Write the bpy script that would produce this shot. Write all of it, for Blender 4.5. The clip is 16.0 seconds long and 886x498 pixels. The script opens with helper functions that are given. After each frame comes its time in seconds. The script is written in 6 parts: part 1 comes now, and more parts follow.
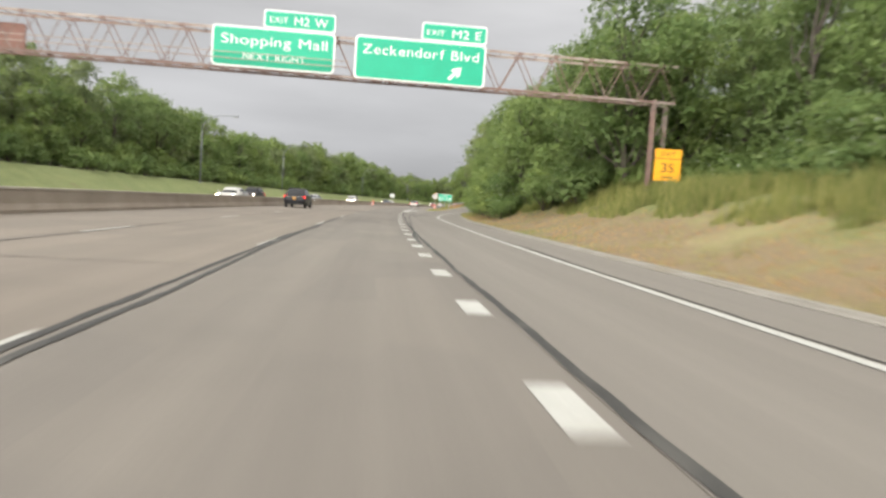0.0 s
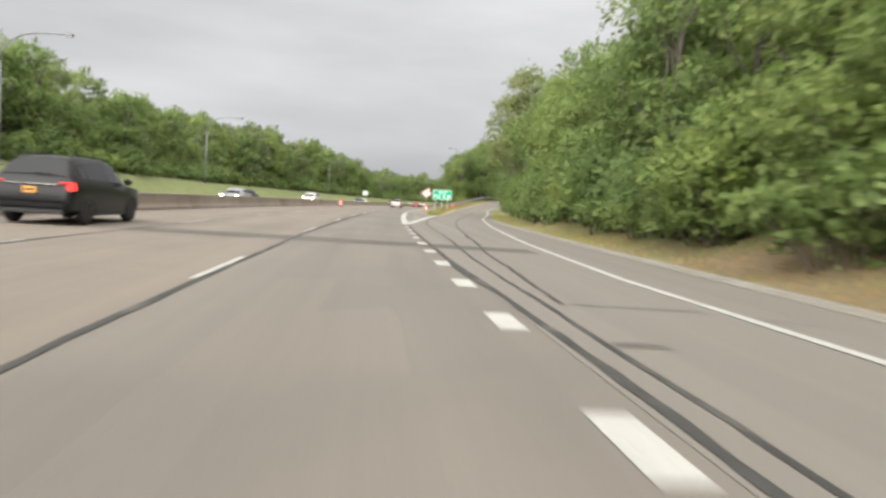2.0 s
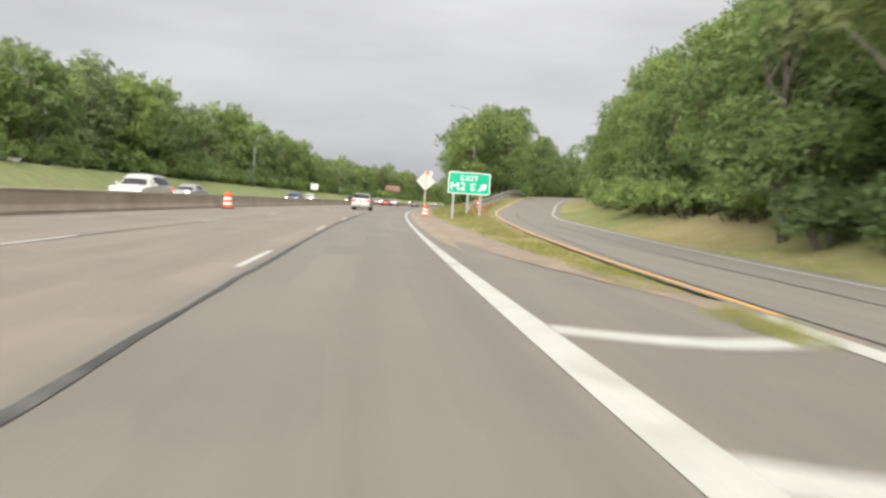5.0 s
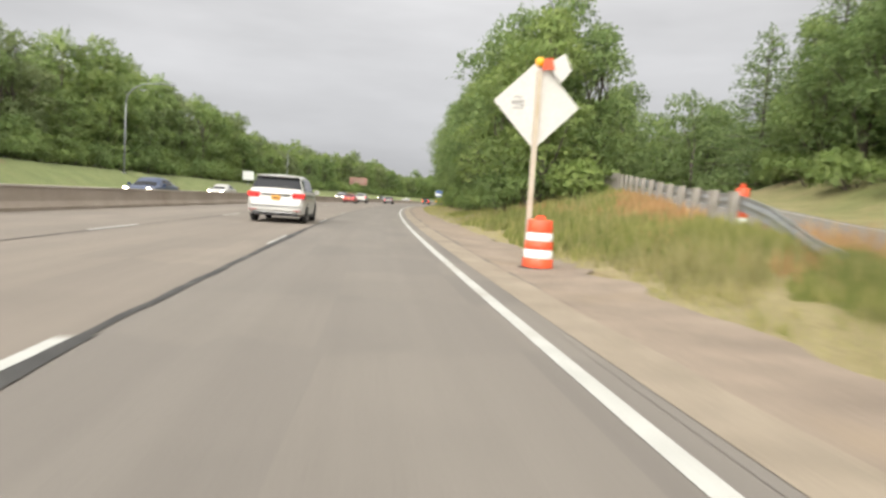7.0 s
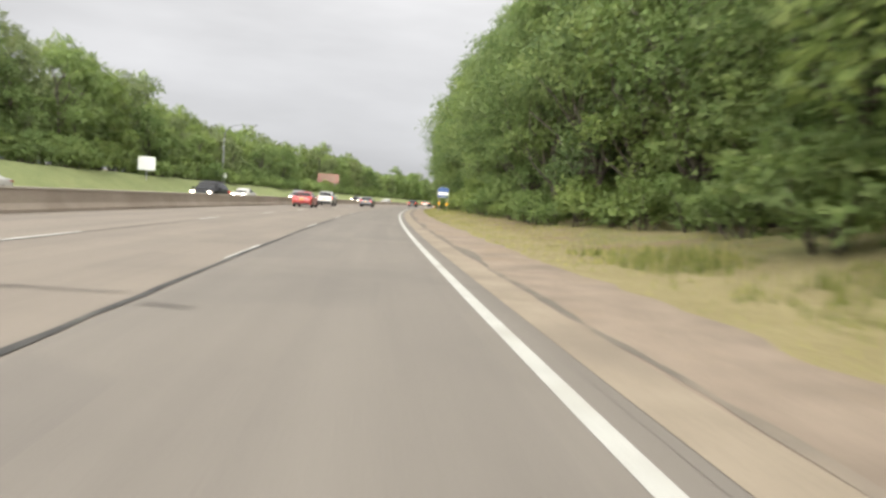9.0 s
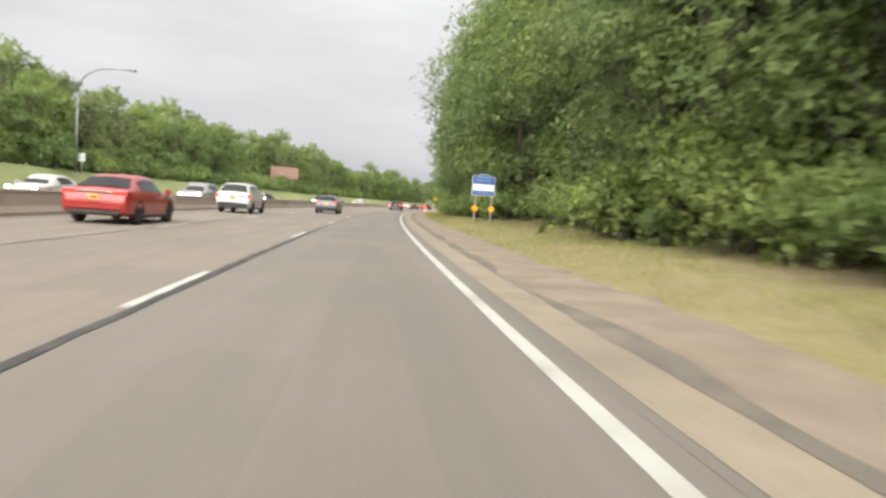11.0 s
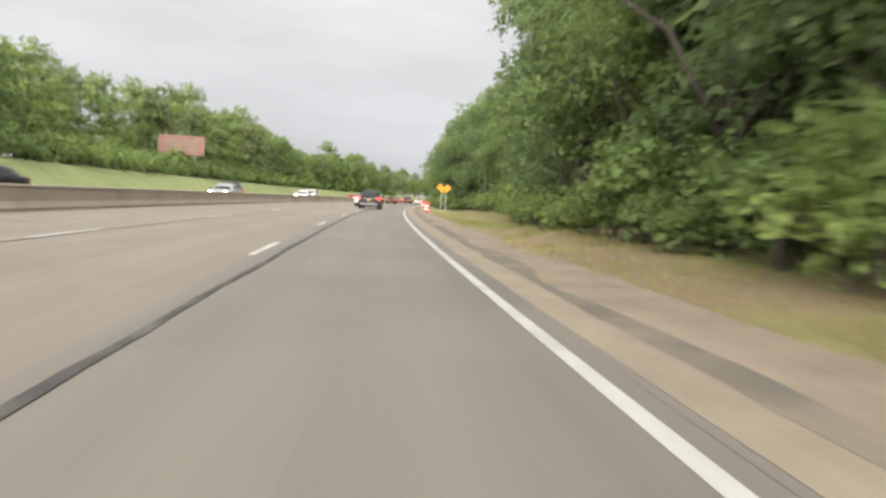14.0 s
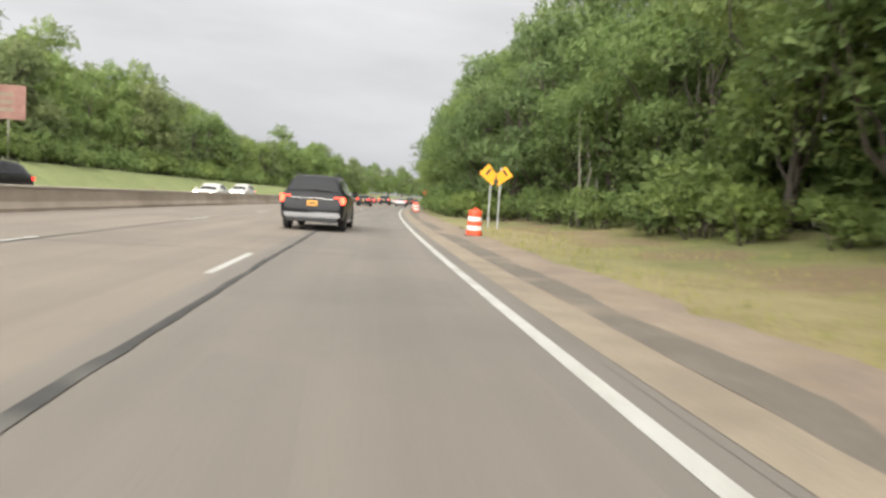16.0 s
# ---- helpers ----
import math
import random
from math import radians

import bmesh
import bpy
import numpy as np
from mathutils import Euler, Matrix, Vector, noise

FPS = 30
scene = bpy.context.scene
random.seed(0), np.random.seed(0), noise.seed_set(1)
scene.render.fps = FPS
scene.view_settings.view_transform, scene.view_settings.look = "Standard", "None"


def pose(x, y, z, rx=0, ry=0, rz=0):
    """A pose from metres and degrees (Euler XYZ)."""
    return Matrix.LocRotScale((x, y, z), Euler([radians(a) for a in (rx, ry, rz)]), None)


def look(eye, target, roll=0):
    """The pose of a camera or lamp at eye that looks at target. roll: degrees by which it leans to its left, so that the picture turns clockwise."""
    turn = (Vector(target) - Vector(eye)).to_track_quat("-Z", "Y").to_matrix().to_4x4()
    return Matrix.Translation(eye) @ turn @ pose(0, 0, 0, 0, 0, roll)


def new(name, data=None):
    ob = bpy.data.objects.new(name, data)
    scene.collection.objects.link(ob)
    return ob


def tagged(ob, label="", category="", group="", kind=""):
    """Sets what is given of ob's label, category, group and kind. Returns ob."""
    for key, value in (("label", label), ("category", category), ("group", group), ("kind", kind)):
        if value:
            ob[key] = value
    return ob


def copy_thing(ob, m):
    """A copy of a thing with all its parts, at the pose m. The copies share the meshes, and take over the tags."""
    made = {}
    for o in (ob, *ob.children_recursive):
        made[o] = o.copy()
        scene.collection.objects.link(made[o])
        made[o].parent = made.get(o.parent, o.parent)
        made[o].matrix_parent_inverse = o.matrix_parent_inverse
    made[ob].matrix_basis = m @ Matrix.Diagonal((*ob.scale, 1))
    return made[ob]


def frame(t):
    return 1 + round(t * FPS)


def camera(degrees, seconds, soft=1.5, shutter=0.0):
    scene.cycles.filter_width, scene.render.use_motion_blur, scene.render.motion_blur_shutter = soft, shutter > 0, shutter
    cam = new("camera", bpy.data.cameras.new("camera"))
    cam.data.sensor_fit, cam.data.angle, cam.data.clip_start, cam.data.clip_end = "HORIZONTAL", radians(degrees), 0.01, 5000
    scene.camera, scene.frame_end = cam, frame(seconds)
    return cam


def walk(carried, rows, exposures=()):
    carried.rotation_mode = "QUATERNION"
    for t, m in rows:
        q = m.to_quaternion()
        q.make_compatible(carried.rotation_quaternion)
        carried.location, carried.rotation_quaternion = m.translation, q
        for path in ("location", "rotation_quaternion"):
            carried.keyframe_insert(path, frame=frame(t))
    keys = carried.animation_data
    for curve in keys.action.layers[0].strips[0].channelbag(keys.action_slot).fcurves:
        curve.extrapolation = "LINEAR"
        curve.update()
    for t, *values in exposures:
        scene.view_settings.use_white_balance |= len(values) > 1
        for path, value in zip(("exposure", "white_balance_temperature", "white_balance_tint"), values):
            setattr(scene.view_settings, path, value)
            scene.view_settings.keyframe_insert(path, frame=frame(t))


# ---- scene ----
from itertools import product

# The road's own line: curvature in 1/m along the distance s; u is the way to the right of the right-hand lane's edge line.
S_TAB = np.arange(-320.0, 1700.0, 1.0)
_c = (1.10567 - 0.10794 * S_TAB / 300 + 0.05863 * (S_TAB / 300) ** 2) / 1000
_c = np.where(S_TAB > 620, 0.0, np.where(S_TAB < -60, 0.0011, _c))
TH_TAB = np.cumsum(_c)
TH_TAB -= np.interp(0, S_TAB, TH_TAB)
X_TAB, Y_TAB = np.cumsum(np.sin(TH_TAB)), np.cumsum(np.cos(TH_TAB))
X_TAB -= np.interp(0, S_TAB, X_TAB)
Y_TAB -= np.interp(0, S_TAB, Y_TAB)


def heading(s):
    return float(np.interp(s, S_TAB, TH_TAB))


def xy(s, u):
    th = np.interp(s, S_TAB, TH_TAB)
    return np.interp(s, S_TAB, X_TAB) + u * np.cos(th), np.interp(s, S_TAB, Y_TAB) - u * np.sin(th)


def at(s, u, z=0.0):
    x, y = xy(s, u)
    return Vector((float(x), float(y), z))


def stand(s, u, z=0.0, turn=0.0):
    """A pose on the road: y ahead along it, x to the right; turn in degrees to the left."""
    x, y = xy(s, u)
    return pose(float(x), float(y), z, 0, 0, turn - math.degrees(heading(s)))


# ---- camera ----
cam = camera(69.15, 16.0, soft=2.7, shutter=0.35)
EYE_Z, ROLL = 1.1176, 3.785
# seconds, distance along the road, offset, turn to the right of the road, pitch
PATH = [
    (0.00, -3.31, -1.20, 6.98, -3.91),
    (0.50, 8.99, -1.24, 7.07, -3.88),
    (1.00, 19.65, -1.27, 7.02, -3.97),
    (1.50, 28.97, -1.34, 6.97, -3.94),
    (2.00, 39.03, -1.40, 6.87, -3.88),
    (2.50, 49.46, -1.47, 6.88, -3.80),
    (3.00, 58.76, -1.53, 6.81, -3.89),
    (3.50, 68.28, -1.63, 6.52, -3.91),
    (4.00, 74.02, -1.63, 6.54, -3.80),
    (4.20, 80.13, -1.63, 6.55, -3.90),
    (4.72, 92.58, -1.63, 6.78, -3.92),
    (5.25, 105.02, -1.64, 7.01, -3.94),
    (5.78, 117.47, -1.65, 7.24, -3.95),
    (6.30, 129.92, -1.66, 7.47, -3.97),
    (6.50, 134.62, -1.60, 7.58, -3.88),
    (7.00, 143.20, -1.52, 7.30, -4.16),
    (7.50, 153.35, -1.46, 7.43, -3.97),
    (8.00, 161.93, -1.37, 7.32, -3.97),
    (8.50, 173.99, -1.30, 7.28, -4.10),
    (9.00, 182.78, -1.28, 7.05, -3.96),
    (9.20, 187.59, -1.26, 6.97, -3.91),
    (9.72, 198.18, -1.29, 6.98, -3.86),
    (10.25, 208.78, -1.32, 6.98, -3.81),
    (10.78, 219.37, -1.36, 6.99, -3.76),
    (11.30, 229.97, -1.39, 7.00, -3.71),
    (11.50, 233.93, -1.41, 6.87, -4.40),
    (12.00, 240.96, -1.40, 6.79, -3.90),
    (12.50, 252.23, -1.42, 6.57, -3.82),
    (13.00, 260.20, -1.51, 6.49, -4.08),
    (13.50, 269.69, -1.55, 6.85, -4.10),
    (14.00, 279.96, -1.57, 6.99, -4.19),
    (14.50, 290.59, -1.52, 7.02, -4.03),
    (15.00, 295.61, -1.54, 6.89, -4.24),
    (15.50, 309.67, -1.54, 7.13, -4.16),
    (16.00, 319.09, -1.57, 7.38, -4.10),
]


def view(s, u, turn, pitch):
    eye, yaw, p = at(s, u, EYE_Z), heading(s) + radians(turn), radians(pitch)
    way = Vector((math.sin(yaw) * math.cos(p), math.cos(yaw) * math.cos(p), math.sin(p)))
    return look(eye, eye + 2 * way, ROLL)


walk(cam, [(t, view(*row)) for t, *row in PATH], exposures=[(0, 0.13), (0.4, 0.2), (1.2, 0.3), (6.4, 0.28), (8.0, 0.38), (11.5, 0.5), (13.5, 0.48), (16, 0.42)])

# ---- world and sun: an overcast afternoon ----
SUN_TURN, SUN_HEIGHT = 214.0, 28.0
world = bpy.data.worlds.new("overcast_sky")
scene.world = world
world.use_nodes = True
wn, wl = world.node_tree.nodes, world.node_tree.links
wn.clear()
w_out, w_bg = wn.new("ShaderNodeOutputWorld"), wn.new("ShaderNodeBackground")
sky = wn.new("ShaderNodeTexSky")
sky.sky_type, sky.sun_disc = "NISHITA", False
sky.sun_elevation, sky.sun_rotation = radians(SUN_HEIGHT), radians(SUN_TURN)
sky.dust_density = 3.0
hsv = wn.new("ShaderNodeHueSaturation")
hsv.inputs["Saturation"].default_value, hsv.inputs["Value"].default_value = 0.2, 0.10
wl.new(sky.outputs[0], hsv.inputs["Color"])
tc, sep = wn.new("ShaderNodeTexCoord"), wn.new("ShaderNodeSeparateXYZ")
wl.new(tc.outputs["Generated"], sep.inputs[0])
rise = wn.new("ShaderNodeValToRGB")
rise.color_ramp.elements[0].position, rise.color_ramp.elements[0].color = 0.0, (0.455, 0.46, 0.48, 1)
rise.color_ramp.elements[1].position, rise.color_ramp.elements[1].color = 1.0, (1.17, 1.14, 1.06, 1)
mid = rise.color_ramp.elements.new(0.35)
mid.color = (0.69, 0.685, 0.69, 1)
wl.new(sep.outputs[2], rise.inputs[0])
stretch = wn.new("ShaderNodeMapping")
stretch.inputs["Scale"].default_value = (1.2, 1.2, 5.0)
wl.new(tc.outputs["Generated"], stretch.inputs[0])
cloud = wn.new("ShaderNodeTexNoise")
cloud.inputs["Scale"].default_value, cloud.inputs["Detail"].default_value, cloud.inputs["Roughness"].default_value = 1.6, 5, 0.5
wl.new(stretch.outputs[0], cloud.inputs["Vector"])
cloud_ramp = wn.new("ShaderNodeMapRange")
for key, value in (("From Min", 0.3), ("From Max", 0.7), ("To Min", 0.8), ("To Max", 1.17)):
    cloud_ramp.inputs[key].default_value = value
wl.new(cloud.outputs[0], cloud_ramp.inputs[0])
mul = wn.new("ShaderNodeVectorMath")
mul.operation = "MULTIPLY"
wl.new(rise.outputs[0], mul.inputs[0])
wl.new(cloud_ramp.outputs[0], mul.inputs[1])
# the cloud is thick and grey ahead, thin and bright on the sun's side
toward = wn.new("ShaderNodeVectorMath")
toward.operation = "DOT_PRODUCT"
toward.inputs[1].default_value = (math.sin(radians(SUN_TURN)), math.cos(radians(SUN_TURN)), 0.15)
wl.new(tc.outputs["Generated"], toward.inputs[0])
thin = wn.new("ShaderNodeMapRange")
thin.interpolation_type = "SMOOTHSTEP"
for key, value in (("From Min", -0.3), ("From Max", 0.75), ("To Min", 1.0), ("To Max", 4.2)):
    thin.inputs[key].default_value = value
wl.new(toward.outputs["Value"], thin.inputs[0])
bright = wn.new("ShaderNodeVectorMath")
bright.operation = "MULTIPLY"
wl.new(mul.outputs[0], bright.inputs[0])
wl.new(thin.outputs[0], bright.inputs[1])
mixs = wn.new("ShaderNodeMix")
mixs.data_type = "RGBA"
mixs.inputs[0].default_value = 0.85
wl.new(hsv.outputs[0], mixs.inputs[6])
wl.new(bright.outputs[0], mixs.inputs[7])
wl.new(mixs.outputs[2], w_bg.inputs["Color"])
w_bg.inputs["Strength"].default_value = 1.0
wl.new(w_bg.outputs[0], w_out.inputs[0])

sun = new("sun", bpy.data.lights.new("sun", "SUN"))
sun.data.energy, sun.data.angle, sun.data.color = 2.1, radians(60), (1.0, 0.95, 0.85)
_a = radians(SUN_TURN)
sun.matrix_world = look((0, 0, 60), (-math.sin(_a) * math.cos(radians(SUN_HEIGHT)), -math.cos(_a) * math.cos(radians(SUN_HEIGHT)), 60 - math.sin(radians(SUN_HEIGHT))))

# ---- materials ----


def shader(name):
    m = bpy.data.materials.new(name)
    m.use_nodes = True
    return m, m.node_tree.nodes, m.node_tree.links, m.node_tree.nodes["Principled BSDF"]


def noise_node(n, l, vector, scale, detail=5, rough=0.6):
    t = n.new("ShaderNodeTexNoise")
    t.inputs["Scale"].default_value, t.inputs["Detail"].default_value, t.inputs["Roughness"].default_value = scale, detail, rough
    if vector:
        l.new(vector, t.inputs["Vector"])
    return t.outputs[0]


def ramp_node(n, l, fac, *stops):
    r = n.new("ShaderNodeValToRGB")
    e = r.color_ramp.elements
    while len(e) < len(stops):
        e.new(0.5)
    for el, (p, c) in zip(e, stops):
        el.position, el.color = p, (*c, 1)
    l.new(fac, r.inputs[0])
    return r.outputs[0]


def blend(n, l, fac, a, b, kind="MIX"):
    m = n.new("ShaderNodeMix")
    m.data_type, m.blend_type = "RGBA", kind
    for i, v in ((0, fac), (6, a), (7, b)):
        if isinstance(v, (int, float)):
            m.inputs[i].default_value = v
        elif isinstance(v, tuple):
            m.inputs[i].default_value = (*v, 1)
        else:
            l.new(v, m.inputs[i])
    return m.outputs[2]


def surf(name, c1, c2, scale=8.0, fine=60.0, rough=0.7, bump=0.2, metal=0.0, coat=0.0, uv=False, dirt=None, random_tone=0.0):
    """A surface of two tones at a large scale, grain at a fine one, and dirt where a third noise is high."""
    m, n, l, b = shader(name)
    co = n.new("ShaderNodeTexCoord").outputs["UV" if uv else "Object"]
    big = noise_node(n, l, co, scale)
    small = noise_node(n, l, co, fine, 3)
    col = ramp_node(n, l, big, (0.3, c1), (0.7, c2))
    grain = ramp_node(n, l, small, (0.25, (0.82, 0.82, 0.82)), (0.75, (1.12, 1.12, 1.12)))
    col = blend(n, l, 1.0, col, grain, "MULTIPLY")
    if dirt:
        d = ramp_node(n, l, noise_node(n, l, co, scale * 0.35, 6), (0.52, (0, 0, 0)), (0.68, (1, 1, 1)))
        col = blend(n, l, d, col, dirt)
    if random_tone:
        info = n.new("ShaderNodeObjectInfo").outputs["Random"]
        tone = ramp_node(n, l, info, (0.0, (1 - random_tone,) * 3), (1.0, (1 + random_tone,) * 3))
        col = blend(n, l, 1.0, col, tone, "MULTIPLY")
    l.new(col, b.inputs["Base Color"])
    b.inputs["Roughness"].default_value, b.inputs["Metallic"].default_value = rough, metal
    b.inputs["Coat Weight"].default_value = coat
    b.inputs["Coat Roughness"].default_value = 0.05
    if bump:
        bp = n.new("ShaderNodeBump")
        bp.inputs["Strength"].default_value, bp.inputs["Distance"].default_value = bump, 0.02
        l.new(small, bp.inputs["Height"])
        l.new(bp.outputs[0], b.inputs["Normal"])
    return m


def pavement_mat(name, tone, dark, patch, slabs=False):
    """Worn pavement: long wheel tracks, stains and stone grain, in metres across and along."""
    m, n, l, b = shader(name)
    uv = n.new("ShaderNodeTexCoord").outputs["UV"]
    long_map = n.new("ShaderNodeMapping")
    long_map.inputs["Scale"].default_value = (1.1, 0.02, 1)
    l.new(uv, long_map.inputs[0])
    streak = noise_node(n, l, long_map.outputs[0], 1.0, 4)
    stain = noise_node(n, l, uv, 0.22, 6, 0.65)
    grain = noise_node(n, l, uv, 45.0, 3, 0.8)
    col = ramp_node(n, l, streak, (0.3, dark), (0.68, tone))
    col = blend(n, l, ramp_node(n, l, stain, (0.5, (0, 0, 0)), (0.72, (0.55, 0.55, 0.55))), col, patch)
    col = blend(n, l, 1.0, col, ramp_node(n, l, grain, (0.2, (0.78, 0.78, 0.78)), (0.8, (1.16, 1.16, 1.16))), "MULTIPLY")
    if slabs:
        # the left lanes are older, paler concrete, laid in 12 m slabs of slightly different tone
        parts = n.new("ShaderNodeSeparateXYZ")
        l.new(uv, parts.inputs[0])
        side = n.new("ShaderNodeMapRange")
        for key, value in (("From Min", -3.52), ("From Max", -3.42), ("To Min", 1.0), ("To Max", 0.0)):
            side.inputs[key].default_value = value
        l.new(parts.outputs[0], side.inputs[0])
        col = blend(n, l, side.outputs[0], col, blend(n, l, 1.0, col, (1.13, 1.08, 1.03), "MULTIPLY"))
        cell = n.new("ShaderNodeMapping")
        cell.inputs["Scale"].default_value = (0.26, 0.082, 1)
        l.new(uv, cell.inputs[0])
        tone_of = n.new("ShaderNodeTexVoronoi")
        tone_of.inputs["Randomness"].default_value = 0.25
        l.new(cell.outputs[0], tone_of.inputs["Vector"])
        one = n.new("ShaderNodeSeparateColor")
        l.new(tone_of.outputs["Color"], one.inputs[0])
        col = blend(n, l, 1.0, col, ramp_node(n, l, one.outputs[0], (0.0, (0.94, 0.94, 0.95)), (1.0, (1.06, 1.055, 1.05))), "MULTIPLY")
    l.new(col, b.inputs["Base Color"])
    b.inputs["Roughness"].default_value = 0.82
    bp = n.new("ShaderNodeBump")
    bp.inputs["Strength"].default_value, bp.inputs["Distance"].default_value = 0.25, 0.01
    l.new(grain, bp.inputs["Height"])
    l.new(bp.outputs[0], b.inputs["Normal"])
    return m


def leaf_mat(name, dark, mid_, light, rough=0.55, gaps=0.0):
    m, n, l, b = shader(name)
    geo = n.new("ShaderNodeNewGeometry").outputs["Random Per Island"]
    info = n.new("ShaderNodeObjectInfo").outputs["Random"]
    co = n.new("ShaderNodeTexCoord").outputs["Object"]
    col = ramp_node(n, l, geo, (0.0, dark), (0.5, mid_), (1.0, light))
    clump = ramp_node(n, l, noise_node(n, l, co, 0.55, 3), (0.3, (0.74, 0.78, 0.72)), (0.7, (1.2, 1.16, 1.1)))
    col = blend(n, l, 1.0, col, clump, "MULTIPLY")
    tone = ramp_node(n, l, info, (0.0, (0.88, 0.91, 0.86)), (0.5, (1.0, 1.0, 1.0)), (1.0, (1.18, 1.12, 0.96)))
    col = blend(n, l, 1.0, col, tone, "MULTIPLY")
    l.new(col, b.inputs["Base Color"])
    b.inputs["Roughness"].default_value = rough
    b.inputs["Specular IOR Level"].default_value = 0.3
    tr, ad = n.new("ShaderNodeBsdfTranslucent"), n.new("ShaderNodeMixShader")
    l.new(col, tr.inputs["Color"])
    ad.inputs[0].default_value = 0.5
    l.new(b.outputs[0], ad.inputs[1])
    l.new(tr.outputs[0], ad.inputs[2])
    if not gaps:
        l.new(ad.outputs[0], n["Material Output"].inputs["Surface"])
        return m
    # a spray of small leaves, with air between them
    cell = n.new("ShaderNodeTexVoronoi")
    cell.inputs["Scale"].default_value = gaps
    l.new(co, cell.inputs["Vector"])
    edge = n.new("ShaderNodeMapRange")
    for key, value in (("From Min", 0.5), ("From Max", 0.56), ("To Min", 0.0), ("To Max", 1.0)):
        edge.inputs[key].default_value = value
    l.new(cell.outputs["Distance"], edge.inputs[0])
    clear, out = n.new("ShaderNodeBsdfTransparent"), n.new("ShaderNodeMixShader")
    l.new(edge.outputs[0], out.inputs[0])
    l.new(ad.outputs[0], out.inputs[1])
    l.new(clear.outputs[0], out.inputs[2])
    l.new(out.outputs[0], n["Material Output"].inputs["Surface"])
    return m


def glow(name, color, strength, base=(0.3, 0.02, 0.02)):
    m, n, l, b = shader(name)
    b.inputs["Base Color"].default_value = (*base, 1)
    b.inputs["Roughness"].default_value = 0.2
    b.inputs["Emission Color"].default_value = (*color, 1)
    b.inputs["Emission Strength"].default_value = strength
    return m


def glass_mat(name, tint):
    m, n, l, b = shader(name)
    b.inputs["Base Color"].default_value = (*tint, 1)
    b.inputs["Roughness"].default_value = 0.04
    b.inputs["Specular IOR Level"].default_value = 0.2
    return m


ROAD = pavement_mat("road_pavement", (0.171, 0.153, 0.132), (0.136, 0.121, 0.105), (0.113, 0.102, 0.089), slabs=True)
RAMP = pavement_mat("ramp_pavement", (0.186, 0.168, 0.147), (0.148, 0.133, 0.117), (0.162, 0.149, 0.128))
GUTTER = surf("gutter_concrete", (0.2, 0.164, 0.122), (0.275, 0.228, 0.172), 1.1, 30, 0.9, 0.3, dirt=(0.18, 0.148, 0.114))
DARK_ASPHALT = surf("dark_asphalt", (0.112, 0.096, 0.079), (0.15, 0.129, 0.106), 1.4, 40, 0.9, 0.5, dirt=(0.21, 0.172, 0.132))
PATCH = surf("patch_asphalt", (0.075, 0.068, 0.06), (0.105, 0.096, 0.085), 1.5, 40, 0.9, 0.3, dirt=(0.13, 0.12, 0.106))
GRAVEL = surf("gravel_verge", (0.168, 0.132, 0.102), (0.268, 0.213, 0.164), 0.9, 25, 0.95, 0.8, dirt=(0.225, 0.172, 0.116))
SEAL = surf("joint_sealant", (0.026, 0.025, 0.024), (0.05, 0.048, 0.045), 3, 40, 0.75, 0.2, dirt=(0.105, 0.1, 0.09))
PAINT = surf("road_paint", (0.35, 0.347, 0.322), (0.44, 0.437, 0.41), 2.5, 45, 0.75, 0.2, dirt=(0.3, 0.285, 0.252))
YELLOW_PAINT = surf("yellow_road_paint", (0.5, 0.27, 0.06), (0.6, 0.33, 0.08), 2.5, 45, 0.7, 0.15, dirt=(0.35, 0.27, 0.17))
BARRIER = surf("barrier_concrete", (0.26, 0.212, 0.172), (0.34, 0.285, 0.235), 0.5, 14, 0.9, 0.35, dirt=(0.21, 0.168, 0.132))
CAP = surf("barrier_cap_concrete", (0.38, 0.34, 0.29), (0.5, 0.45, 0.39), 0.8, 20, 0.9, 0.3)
KERB = surf("kerb_concrete", (0.186, 0.172, 0.148), (0.254, 0.236, 0.206), 0.9, 22, 0.9, 0.3, dirt=(0.196, 0.174, 0.136))
STEEL = surf("galvanised_steel", (0.36, 0.37, 0.38), (0.5, 0.51, 0.52), 3, 40, 0.45, 0.1, metal=0.6)
LAMP_STEEL = surf("weathered_grey_steel", (0.17, 0.18, 0.185), (0.25, 0.26, 0.265), 3, 40, 0.55, 0.1, metal=0.3)
RUST = surf("rusted_painted_steel", (0.17, 0.105, 0.085), (0.26, 0.175, 0.145), 1.5, 30, 0.8, 0.3, dirt=(0.33, 0.28, 0.25))
GREEN = surf("green_sign_sheeting", (0.0, 0.35, 0.20), (0.0, 0.41, 0.235), 1.2, 50, 0.4, 0.03)
WHITE = surf("white_sheeting", (0.76, 0.77, 0.75), (0.82, 0.83, 0.81), 1.5, 50, 0.5, 0.03)
SIGN_BACK = surf("bare_sign_back", (0.53, 0.51, 0.475), (0.6, 0.58, 0.545), 1.2, 40, 0.6, 0.05, dirt=(0.47, 0.44, 0.39))
SIGN_POST = surf("tan_stained_post", (0.45, 0.37, 0.27), (0.52, 0.46, 0.38), 2.2, 40, 0.7, 0.1, dirt=(0.4, 0.3, 0.19))
ORANGE = surf("orange_sheeting", (0.70, 0.085, 0.035), (0.80, 0.12, 0.045), 3, 50, 0.5, 0.05)
FADED_LEGEND = surf("faded_legend", (0.2, 0.19, 0.18), (0.26, 0.25, 0.24), 3, 50, 0.7, 0.0)
